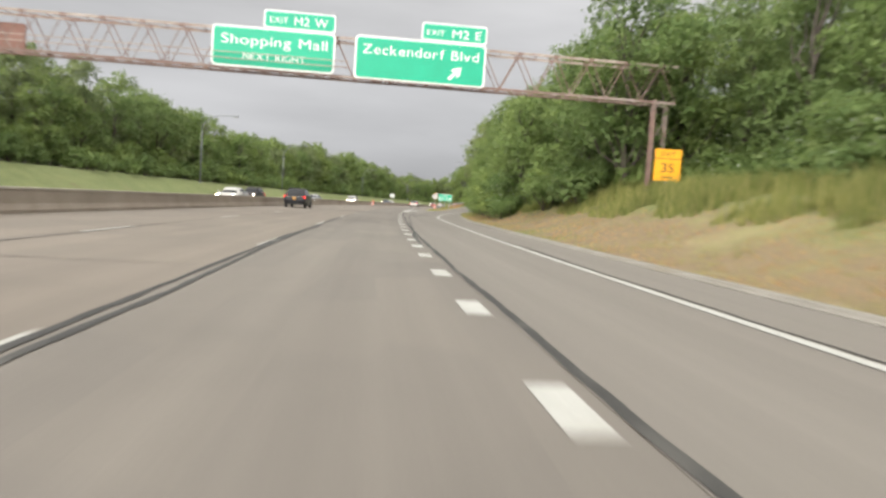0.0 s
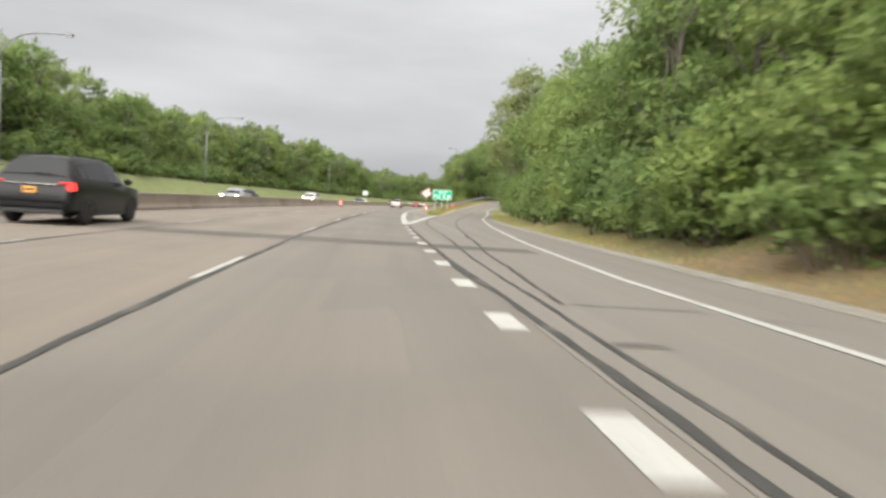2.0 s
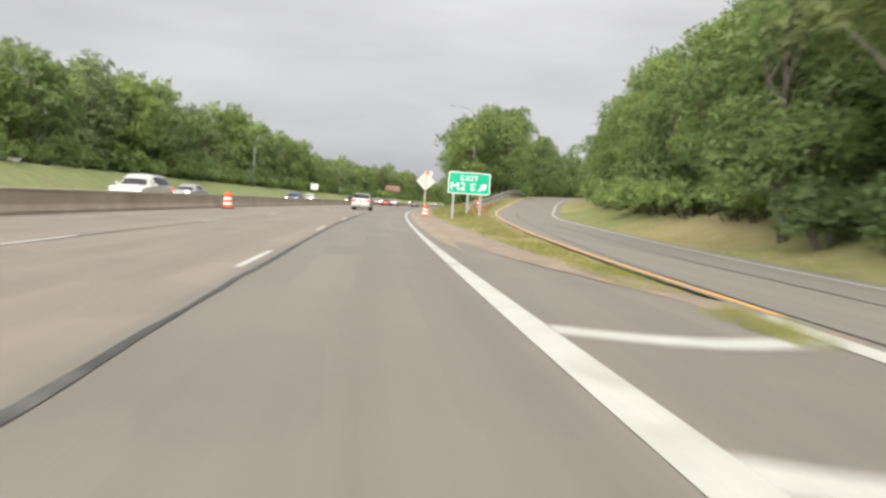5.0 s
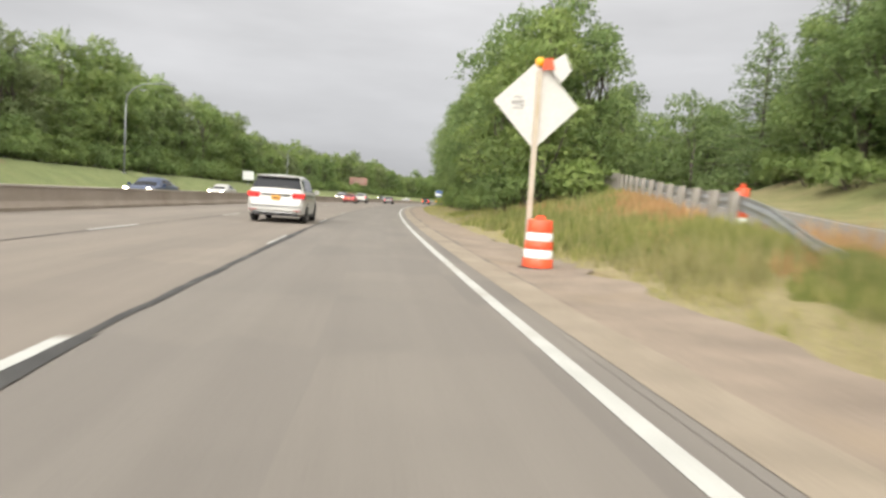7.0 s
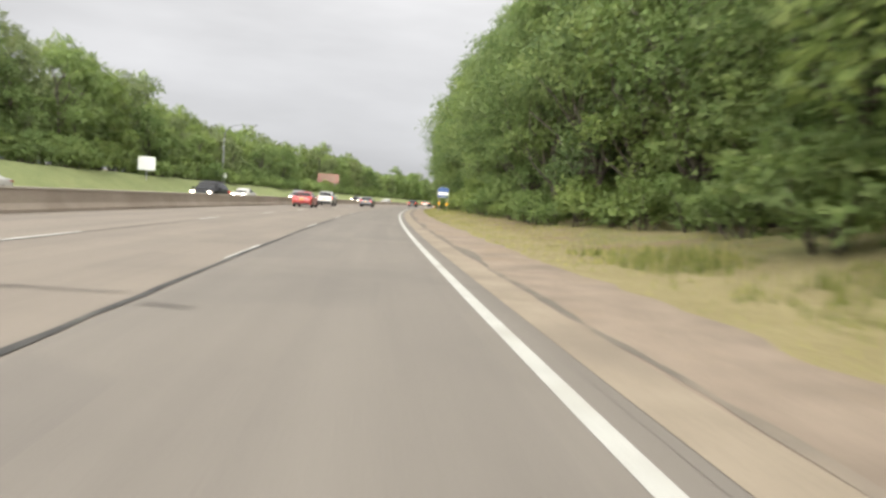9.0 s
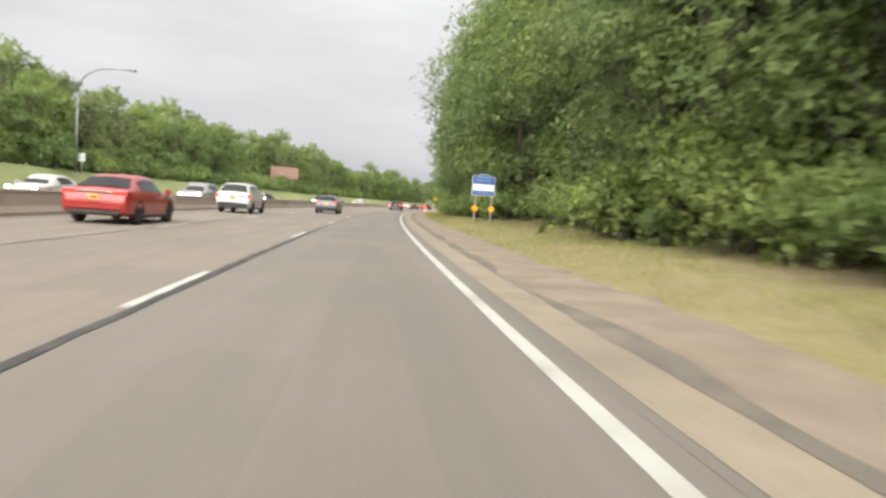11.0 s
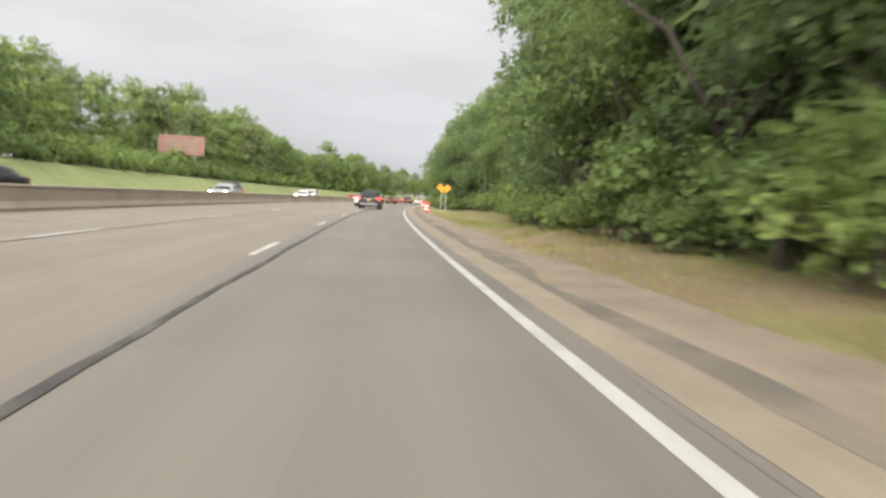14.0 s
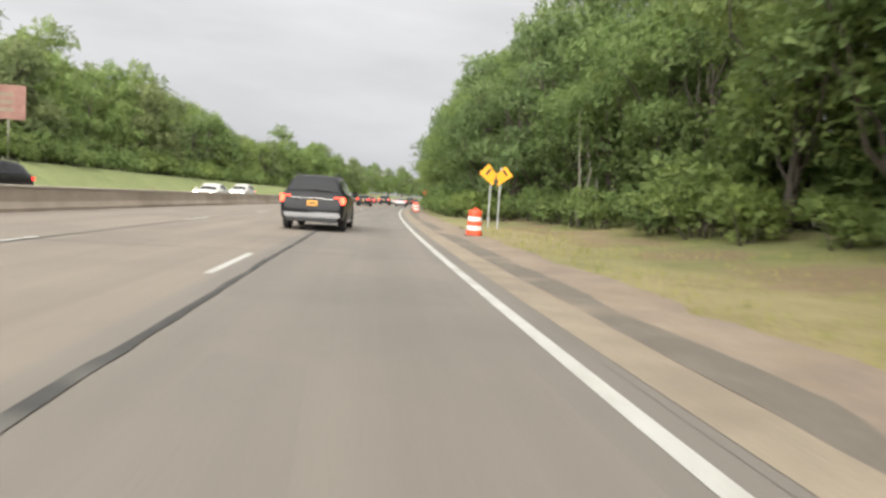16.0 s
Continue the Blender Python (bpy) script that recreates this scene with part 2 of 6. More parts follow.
AMBER = surf("amber_sheeting", (0.85, 0.36, 0.01), (0.9, 0.42, 0.015), 2, 50, 0.5, 0.03)
BLUE = surf("blue_sheeting", (0.016, 0.075, 0.27), (0.024, 0.1, 0.33), 2, 50, 0.45, 0.03)
PALE_LEGEND = surf("faded_blue_legend", (0.2, 0.27, 0.4), (0.3, 0.36, 0.47), 4, 50, 0.5, 0.03)
BLACK = surf("black_legend", (0.02, 0.02, 0.02), (0.035, 0.035, 0.035), 4, 50, 0.6, 0.05)
RUBBER = surf("black_rubber", (0.015, 0.015, 0.015), (0.03, 0.03, 0.03), 6, 50, 0.85, 0.2)
BROWN_SIGN = surf("weathered_brown_board", (0.20, 0.10, 0.08), (0.29, 0.16, 0.13), 1.2, 20, 0.8, 0.2)
WOOD_POST = surf("grey_timber_post", (0.24, 0.22, 0.19), (0.34, 0.31, 0.27), 3, 30, 0.85, 0.3)
BARK = surf("tree_bark", (0.06, 0.05, 0.04), (0.125, 0.105, 0.084), 2.5, 18, 0.95, 0.8)
PALE_BARK = surf("pale_bark", (0.21, 0.195, 0.16), (0.32, 0.3, 0.25), 3, 25, 0.9, 0.4)
BROWN_BARK = surf("brown_bark", (0.22, 0.16, 0.11), (0.33, 0.25, 0.185), 1.8, 14, 0.95, 0.8, dirt=(0.16, 0.165, 0.085))
LEAF_A = leaf_mat("broad_leaves", (0.15, 0.222, 0.078), (0.195, 0.27, 0.1), (0.248, 0.317, 0.128), gaps=6.5)
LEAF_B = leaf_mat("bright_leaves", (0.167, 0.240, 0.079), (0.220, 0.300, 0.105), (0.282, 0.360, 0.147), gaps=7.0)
LEAF_C = leaf_mat("dark_leaves", (0.136, 0.202, 0.082), (0.178, 0.246, 0.104), (0.223, 0.292, 0.132), gaps=6.5)
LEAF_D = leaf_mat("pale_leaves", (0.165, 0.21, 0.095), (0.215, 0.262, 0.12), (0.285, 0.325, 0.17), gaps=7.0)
BLADE = leaf_mat("grass_blades", (0.16, 0.19, 0.05), (0.25, 0.265, 0.08), (0.38, 0.345, 0.14), 0.7)
DRY = leaf_mat("dry_weeds", (0.36, 0.19, 0.09), (0.48, 0.28, 0.14), (0.58, 0.40, 0.2), 0.8)
STRAW = leaf_mat("straw_grass", (0.264, 0.234, 0.099), (0.352, 0.315, 0.144), (0.440, 0.387, 0.198), 0.8)
BLOSSOM = surf("white_blossom", (0.5, 0.52, 0.46), (0.62, 0.63, 0.56), 4, 20, 0.7, 0.0)


def turf_mat():
    m, n, l, b = shader("mown_turf")
    co = n.new("ShaderNodeTexCoord").outputs["Object"]
    wear_and_lift = n.new("ShaderNodeVertexColor")
    wear_and_lift.layer_name = "wear_and_lift"
    parts = n.new("ShaderNodeSeparateColor")
    l.new(wear_and_lift.outputs[0], parts.inputs[0])
    big = noise_node(n, l, co, 0.07, 6, 0.6)
    mid_ = noise_node(n, l, co, 0.6, 5, 0.7)
    fine = noise_node(n, l, co, 14, 4, 0.75)
    green = ramp_node(n, l, mid_, (0.3, (0.126, 0.149, 0.044)), (0.7, (0.212, 0.212, 0.076)))
    dry = ramp_node(n, l, mid_, (0.3, (0.217, 0.180, 0.081)), (0.7, (0.302, 0.255, 0.129)))
    add = n.new("ShaderNodeMath")
    add.operation = "MULTIPLY_ADD"
    add.inputs[1].default_value = 0.3
    l.new(parts.outputs[0], add.inputs[0])
    l.new(big, add.inputs[2])
    col = blend(n, l, ramp_node(n, l, add.outputs[0], (0.47, (0, 0, 0)), (0.66, (1, 1, 1))), green, dry)
    bare_ = n.new("ShaderNodeMath")
    bare_.operation = "MULTIPLY_ADD"
    bare_.inputs[1].default_value = 0.3
    l.new(parts.outputs[1], bare_.inputs[0])
    l.new(noise_node(n, l, co, 0.28, 6, 0.7), bare_.inputs[2])
    # muted bank green, set paler to lift a slope turned from the sun
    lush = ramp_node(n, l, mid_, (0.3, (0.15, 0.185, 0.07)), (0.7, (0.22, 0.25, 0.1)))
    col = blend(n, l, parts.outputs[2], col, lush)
    soil = ramp_node(n, l, bare_.outputs[0], (0.6, (0, 0, 0)), (0.74, (0.750, 0.750, 0.750)))
    col = blend(n, l, soil, col, (0.212, 0.145, 0.089))
    col = blend(n, l, 1.0, col, ramp_node(n, l, fine, (0.25, (0.650, 0.650, 0.650)), (0.75, (1.25, 1.25, 1.25))), "MULTIPLY")
    l.new(col, b.inputs["Base Color"])
    b.inputs["Roughness"].default_value = 0.95
    bp = n.new("ShaderNodeBump")
    bp.inputs["Strength"].default_value, bp.inputs["Distance"].default_value = 0.8, 0.06
    l.new(fine, bp.inputs["Height"])
    l.new(bp.outputs[0], b.inputs["Normal"])
    return m


TURF = turf_mat()
TAIL = glow("lit_tail_lamp", (1.0, 0.05, 0.04), 1.5, (0.35, 0.015, 0.015))
BRAKE = glow("lit_brake_lamp", (1.0, 0.075, 0.035), 6.0, (0.35, 0.015, 0.015))
HEAD = glow("lit_headlamp", (1.0, 0.86, 0.66), 45.0, (0.8, 0.8, 0.8))
CLEAR = glass_mat("clear_lens", (0.55, 0.53, 0.5))
GLASS = glass_mat("tinted_car_glass", (0.02, 0.021, 0.024))
RIM = surf("alloy_rim", (0.4, 0.4, 0.41), (0.5, 0.5, 0.51), 6, 40, 0.35, 0.05, metal=0.8)
PLASTIC = surf("black_plastic_trim", (0.025, 0.025, 0.026), (0.045, 0.045, 0.046), 5, 60, 0.6, 0.1)
CHROME = surf("bright_trim", (0.6, 0.6, 0.61), (0.68, 0.68, 0.69), 5, 40, 0.22, 0.0, metal=0.9)
PLATE = surf("plate_orange", (0.75, 0.36, 0.06), (0.8, 0.4, 0.08), 6, 60, 0.5, 0.0)


def car_paint(name, color, metal=0.0):
    d = tuple(c * 0.9 for c in color)
    m = surf(name, d, color, 1.2, 80, 0.32, 0.0, metal=metal, coat=0.5 if max(color) > 0.1 else 0.1, dirt=tuple(c * 0.8 + 0.006 for c in color))
    if max(color) < 0.03:
        m.node_tree.nodes["Principled BSDF"].inputs["Specular IOR Level"].default_value = 0.2
    return m


def finish(me, material, smooth=False):
    if material:
        me.materials.append(material)
    if smooth:
        me.polygons.foreach_set("use_smooth", [True] * len(me.polygons))
    return me


def mesh_of(name, verts, faces, material=None, uvs=None, smooth=False):
    me = bpy.data.meshes.new(name)
    me.from_pydata([tuple(v) for v in verts], [], faces)
    if uvs is not None:
        layer = me.uv_layers.new(name="UVMap")
        idx = np.zeros(len(me.loops), dtype=np.int32)
        me.loops.foreach_get("vertex_index", idx)
        layer.data.foreach_set("uv", np.asarray(uvs, dtype=np.float32)[idx].ravel())
    me.update()
    return finish(me, material, smooth)


def part(name, data, material=None, parent=None, label="", smooth=False):
    """Links a bmesh or a mesh as one object under a thing or a part."""
    if isinstance(data, bmesh.types.BMesh):
        me = bpy.data.meshes.new(name)
        data.to_mesh(me)
        data.free()
        finish(me, material, smooth)
    else:
        me = data
        if material and not me.materials:
            me.materials.append(material)
    ob = new(name, me)
    if parent:
        ob.parent = parent
    if label:
        ob["label"] = label
    return ob


def thing(name, label, category, group="", kind="", m=None):
    ob = new(name)
    ob.empty_display_size = 0.2
    if m is not None:
        ob.matrix_world = m
    return tagged(ob, label, category, group, kind)


def box(x0, x1, y0, y1, z0, z1, bevel=0.0, bm=None):
    bm = bm or bmesh.new()
    made = bmesh.ops.create_cube(bm, size=1, matrix=Matrix.LocRotScale(((x0 + x1) / 2, (y0 + y1) / 2, (z0 + z1) / 2), None, (x1 - x0, y1 - y0, z1 - z0)))
    if bevel:
        edges = list({e for v in made["verts"] for e in v.link_edges})
        bmesh.ops.bevel(bm, geom=edges, offset=bevel, segments=2, affect="EDGES")
    return bm


def rod(a, b, r0, r1=None, sides=10, bm=None):
    """A capped round bar from a to b."""
    bm = bm or bmesh.new()
    a, b = Vector(a), Vector(b)
    q = (b - a).to_track_quat("Z", "Y")
    bmesh.ops.create_cone(bm, cap_ends=True, segments=sides, radius1=r0, radius2=r0 if r1 is None else r1, depth=(b - a).length, matrix=Matrix.Translation((a + b) / 2) @ q.to_matrix().to_4x4())
    return bm


def tube(points, radii, sides=8):
    """A smooth tube along points."""
    pts = [Vector(p) for p in points]
    verts, faces = [], []
    for i, p in enumerate(pts):
        d = (pts[min(i + 1, len(pts) - 1)] - pts[max(i - 1, 0)]).normalized()
        side = d.cross(Vector((0.3, 1, 0.1))).normalized()
        other = d.cross(side)
        for k in range(sides):
            a = 2 * math.pi * k / sides
            verts.append(p + radii[i] * (math.cos(a) * side + math.sin(a) * other))
    for i, k in product(range(len(pts) - 1), range(sides)):
        j = (k + 1) % sides
        faces.append((i * sides + k, i * sides + j, (i + 1) * sides + j, (i + 1) * sides + k))
    faces.append(tuple(range(sides))[::-1])
    faces.append(tuple(range((len(pts) - 1) * sides, len(pts) * sides)))
    return verts, faces


def plate(outline, y0, y1, bm=None):
    """An upright plate whose outline is given as (x, z), from y0 to y1."""
    bm = bm or bmesh.new()
    a = [bm.verts.new((x, y0, z)) for x, z in outline]
    b = [bm.verts.new((x, y1, z)) for x, z in outline]
    bm.faces.new(a)
    bm.faces.new(b[::-1])
    for i in range(len(a)):
        j = (i + 1) % len(a)
        bm.faces.new((a[j], a[i], b[i], b[j]))
    return bm


def round_rect(x0, x1, z0, z1, r, n=5):
    out = []
    for cx, cz, a0 in ((x1 - r, z1 - r, 0), (x0 + r, z1 - r, 90), (x0 + r, z0 + r, 180), (x1 - r, z0 + r, 270)):
        for k in range(n + 1):
            a = radians(a0 + 90 * k / n)
            out.append((cx + r * math.cos(a), cz + r * math.sin(a)))
    return out


def lettering(text, height, material, parent, x, z, y=-0.02, width=None, name="lettering"):
    """Raised letters that face -y, centred at x, z; each letter is a piece of its own, under its word."""
    cells = []
    pen = 0.0
    for ch in text:
        if ch == " ":
            pen += height * 0.45
            cells.append(None)
            continue
        cu = bpy.data.curves.new("legend", "FONT")
        cu.body, cu.size, cu.align_x, cu.extrude = ch, height * 1.38, "LEFT", 0.003
        ob = bpy.data.objects.new("legend", cu)
        scene.collection.objects.link(ob)
        bpy.context.view_layer.update()
        me = bpy.data.meshes.new_from_object(ob.evaluated_get(bpy.context.evaluated_depsgraph_get()))
        bpy.data.objects.remove(ob)
        lo, hi = min(v.co.x for v in me.vertices), max(v.co.x for v in me.vertices)
        me.transform(Matrix.Translation((pen - lo, 0, 0)))
        cells.append(me)
        pen += hi - lo + height * 0.16
    wide = pen - height * 0.16
    k = width / wide if width else 1.0
    m = Matrix.Translation((x - k * wide / 2, y, z - height * 0.5)) @ Matrix.Rotation(radians(90), 4, "X") @ Matrix.Diagonal((k, 1, 1, 1))
    word = None
    for me in cells:
        if me is None:
            word = None
            continue
        me.transform(m)
        me.materials.clear()
        me.materials.append(material)
        if word is None:
            word = part("letter", me, None, parent)
        else:
            part("letter", me, None, word)


def ribbon(name, s0, s1, left, right, z, material, parent=None, step=3.0, label="", wobble=0.0):
    """A strip along the road between two offsets, each a number or a function of s; z may be a function of s, u."""
    lf = left if callable(left) else (lambda s: left)
    rf = right if callable(right) else (lambda s: right)
    zf = z if callable(z) else (lambda s, u: z)
    n = max(2, int((s1 - s0) / step) + 1)
    verts, faces, uvs = [], [], []
    cols = 2 if abs(lf(s0) - rf(s0)) < 1.5 and abs(lf(s1) - rf(s1)) < 1.5 else 6
    for s in np.linspace(s0, s1, n):
        w = wobble * (noise.noise((s * 0.35, lf(s), 1.7)) + 0.6 * noise.noise((s * 1.3, 4.1, lf(s))) + 0.4 * noise.noise((s * 3.3, 2.6, lf(s))))
        for k in range(cols):
            u = lf(s) + (rf(s) - lf(s)) * k / (cols - 1) + w
            verts.append(at(s, u, zf(s, u)))
            uvs.append((u, s))
    for i, k in product(range(n - 1), range(cols - 1)):
        a = i * cols + k
        faces.append((a, a + 1, a + cols + 1, a + cols))
    return part(name, mesh_of(name, verts, faces, material, uvs), None, parent, label)


def table(rows):
    ss, vs = zip(*rows)
    return lambda s: float(np.interp(s, ss, vs))


# ---- the lie of the land ----
RAMP_L = table([(73, 0.2), (85, 1.42), (92, 2.08), (105, 3.28), (120, 4.6), (132, 5.5), (141, 6.2), (149, 6.9), (158, 8.2), (165, 9.9), (176.5, 12.9), (190, 16.8), (200, 22), (212, 30)])
RAMP_R = table([(-80, 3.1), (50, 3.1), (60, 3.7), (68, 4.4), (76, 5.1), (88, 6.3), (105, 8.0), (126, 10.6), (136, 11.5), (145, 12.0), (150, 12.3), (157, 13.4), (165, 15.3), (172, 16.9), (180, 19.2), (190, 23.2), (200, 29), (212, 37.5)])
RAMP_Z = table([(-80, 0), (115, 0.0), (126, 0.08), (136, 0.25), (145, 0.45), (150, 0.58), (157, 0.82), (165, 1.3), (172, 1.85), (180, 2.5), (190, 3.1), (212, 3.9)])
BANK_TOP = table([(104, 3.2), (130, 4.8), (141, 5.2), (152, 5.7), (165, 8.4), (176, 11.2), (190, 15.0), (212, 27.0)])
RAIL_U = table([(150, 4.75), (152, 5.0), (155, 5.75), (158, 6.7), (165, 8.6), (176.5, 11.4), (190, 15.0), (205, 20.0)])
CURB = table([(-80, 5.15), (45, 5.2), (60, 5.9), (80, 7.0), (95, 8.0), (105, 8.9), (126, 11.4), (136, 12.2), (145, 12.7), (150, 13.0), (157, 14.1), (165, 16.0), (172, 17.6), (180, 19.9), (190, 23.9), (200, 29.7), (212, 38.2)])


def smooth(a, b, x):
    t = min(1.0, max(0.0, (x - a) / (b - a)))
    return t * t * (3 - 2 * t)


def lie(s, u):
    """The height of the ground."""
    bump = 0.10 * noise.noise((s * 0.11, u * 0.13, 0.0)) + 0.04 * noise.noise((s * 0.5, u * 0.5, 3.0))
    if u <= -12.0:
        return -0.06 if u > -24 else -0.06 + 2.35 * smooth(-24.2, -30.5, u) + 1.2 * smooth(-32, -60, u) + bump * smooth(-24.5, -27, u)
    if u <= 1.25:
        return -0.06
    if s < 212:
        e, zr = CURB(s), RAMP_Z(s)
        fade = 1 - smooth(185, 212, s)
        if s < 104 and u <= e:
            base = -0.06
        elif s >= 104 and u <= RAMP_L(s):
            base = -0.03 + zr * smooth(2.0, BANK_TOP(s), u) + bump * 0.8 * smooth(1.4, 2.6, u) * (1 - smooth(RAMP_L(s) - 1.5, RAMP_L(s), u))
        elif u <= e:
            base = zr - 0.08
        else:
            base = zr + 0.02 + (2.3 * smooth(0.2, 7.5, u - e) + 1.5 * smooth(8, 30, u - e)) + bump * smooth(0.3, 2, u - e)
        if fade >= 1:
            return base
        plain = -0.02 + 0.9 * smooth(4, 14, u) + 2.0 * smooth(14, 40, u) + bump * smooth(2.5, 4, u)
        return fade * base + (1 - fade) * plain
    return -0.05 + 0.10 * smooth(1.3, 4, u) + 0.34 * smooth(2.3, 4.8, u) * smooth(218, 236, s) * (1 - smooth(300, 318, s)) + 1.0 * smooth(5, 14, u) + 2.0 * smooth(14, 40, u) + bump * smooth(2.5, 4, u)


S_LINES = sorted({*np.arange(-300, -20, 20.0), *np.arange(-20, 460, 2.5), *np.arange(460, 700, 12.0), *np.arange(700, 1690, 45.0)})
U_LINES = [-1500, -900, -500, -300, -180, -120, -90, -70, -60, -50, -42, -36, -33, -31, -29.5, -28, -26.5, -25.2, -24.3, -23.8, -18, -12.5, -8, -4, 0.5, 1.25, 1.5, 2, 2.6, 3.3, 4, 4.7, 5.3, 5.9, 6.5, 7.2, 8, 8.8, 9.6, 10.5, 11.5, 12.5, 13.5, 15, 16.5, 18, 20, 22, 24.5, 27, 30, 34, 38, 42, 47, 52, 58, 66, 80, 100, 140, 200, 300, 500]
_v = [at(s, u, lie(s, u)) for s in S_LINES for u in U_LINES]
_n = len(U_LINES)
_f = [(i * _n + k, i * _n + k + 1, (i + 1) * _n + k + 1, (i + 1) * _n + k) for i in range(len(S_LINES) - 1) for k in range(_n - 1)]
_me = mesh_of("ground", _v, _f, TURF, smooth=True)


def worn(s, u):
    """How dry and how bare the turf has grown: the mown strip dries out, soil shows by the wood and on the first bank."""
    dry = (0.9 - 0.3 * smooth(215, 235, s) - 0.3 * smooth(296, 316, s)) * smooth(100, 125, s) * (1 - smooth(3.5, 9, u)) if 1 < u else 0.12
    if s < 140 and u > CURB(s):
        dry = max(dry, 0.45 * (1 - smooth(2.5, 5, u - CURB(s))))
    bare_soil = 0.75 * (1 - smooth(45, 70, s)) * (1 - smooth(8, 12, u)) if 5 < u else 0.0
    if 1 < u and s > 196:
        bare_soil = 0.62 * smooth(4.2, 6.0, u) * (1 - smooth(7.5, 10, u)) + 0.7 * smooth(270, 282, s) * (1 - smooth(300, 314, s)) * (1 - smooth(4.5, 6, u))
    return dry, bare_soil


# red dry, green bare; blue brightens the far bank's colour against its shade
_wear_and_lift = _me.color_attributes.new("wear_and_lift", "FLOAT_COLOR", "POINT")
_wear_and_lift.data.foreach_set("color", np.array([(*worn(s, u), 0.9 if -34 < u < -24 else 0.0, 1.0) for s in S_LINES for u in U_LINES], np.float32).ravel())
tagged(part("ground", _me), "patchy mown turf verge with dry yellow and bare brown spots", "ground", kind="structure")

# ---- pavements ----
ROAD_R = table([(73, 0.26), (74, 0.3), (85, 1.42), (92, 2.08), (104, 3.19), (107, 2.95), (112, 1.9), (116, 1.4), (126, 1.0), (128, 0.3), (1200, 0.3)])
road = ribbon("road", -150, 1200, -12.05, lambda s: ROAD_R(s), 0.0, ROAD, step=2)
tagged(road, "worn grey-tan concrete parkway with sealed cracks", "road", kind="structure")
exit_road = ribbon("exit_road", -150, 212, lambda s: 0.26 if s < 73 else RAMP_L(s), lambda s: RAMP_R(s) + 0.12, lambda s, u: 0.004 + RAMP_Z(s), RAMP, step=2)
tagged(exit_road, "grey asphalt exit lane curving up and away", "road", kind="structure")
far_road = ribbon("opposite_road", -150, 1200, -23.9, -12.6, 0.0, ROAD, step=5)
tagged(far_road, "worn grey opposite carriageway behind the barrier", "road", kind="structure")
shoulder = ribbon("exit_shoulder", -150, 212, lambda s: RAMP_R(s) + 0.12, lambda s: CURB(s) - 0.1, lambda s, u: RAMP_Z(s), RAMP, step=2)
tagged(shoulder, "grey asphalt shoulder beside the exit lane", "pavement", kind="structure")
_ss = np.arange(-150, 100.1, 2.0)
_kerb = [(-0.2, -0.05), (-0.2, 0.02), (-0.08, 0.035), (-0.05, 0.08), (0.08, 0.09), (0.1, -0.12)]
_k = len(_kerb)
_kv = [at(s, CURB(s) + d, RAMP_Z(s) + h) for s in _ss for d, h in _kerb]
_kf = [(j * _k + a, j * _k + a + 1, (j + 1) * _k + a + 1, (j + 1) * _k + a) for j in range(len(_ss) - 1) for a in range(_k - 1)]
curb = part("kerb", mesh_of("kerb", _kv, _kf, KERB))
tagged(curb, "low pale concrete kerb along the exit shoulder", "kerb", kind="structure")


def ragged(s, a):
    """How far a worn pavement edge strays."""
    return 0.07 * noise.noise((s * 0.35, a, 0)) + 0.06 * noise.noise((s * 1.3, a, 4)) + 0.04 * noise.noise((s * 3.7, a, 7))


asphalt_edge = ribbon("edge_asphalt", 116, 900, lambda s: 0.34 - 0.08 * smooth(116, 130, s), 0.38, 0.0045, ROAD, step=4)
tagged(asphalt_edge, "thin worn asphalt joint beside the edge line", "pavement", kind="structure")
gutter = ribbon("gutter", 113, 900, lambda s: 0.62 - 0.26 * smooth(113, 120, s), lambda s: 0.64 + 0.24 * smooth(113, 121, s) + max(0, 0.16 * noise.noise((s * 0.45, 3, 0)) + 0.05 * noise.noise((s * 2.2, 5, 0))) * smooth(118, 124, s), 0.0095, GUTTER, step=0.6)
tagged(gutter, "pale tan concrete gutter strip along the road", "gutter", kind="structure")
STRIP = table([(112, 0.02), (165, 0.05), (182, 0.14), (200, 0.16), (235, 0.22), (250, 0.3), (275, 0.34), (300, 0.5), (330, 0.62), (900, 0.62)])
dark_strip = ribbon("dark_strip", 150, 900, lambda s: 0.9 + ragged(s, 2.0), lambda s: 0.9 + max(ragged(s, 2.0) + 0.012, STRIP(s) * (1 + 2.2 * noise.noise((s * 0.22, 3.0, 1))) + ragged(s, 6.0)), 0.0105, DARK_ASPHALT, step=0.5)
tagged(dark_strip, "dark broken asphalt shoulder strip", "pavement", kind="structure")
gravel = ribbon("gravel_verge", 104.5, 900, lambda s: max(ROAD_R(s) - 0.25 if s < 118 else 0, 0.8), lambda s: 2.5 + 0.9 * smooth(118, 106, s) + 0.4 * noise.noise((s * 0.13, 5, 0)) + 0.36 * noise.noise((s * 0.6, 9, 0)) + 0.26 * noise.noise((s * 1.9, 3, 0)) + 0.14 * noise.noise((s * 5.1, 3, 2)), lambda s, u: 0.0065 + 0.03 * smooth(1.3, 2.2, u) * smooth(106, 118, s) + max(0, lie(s, u) + 0.005), GRAVEL, step=0.5)
tagged(gravel, "bare pinkish gravel and soil along the shoulder", "verge", kind="structure")

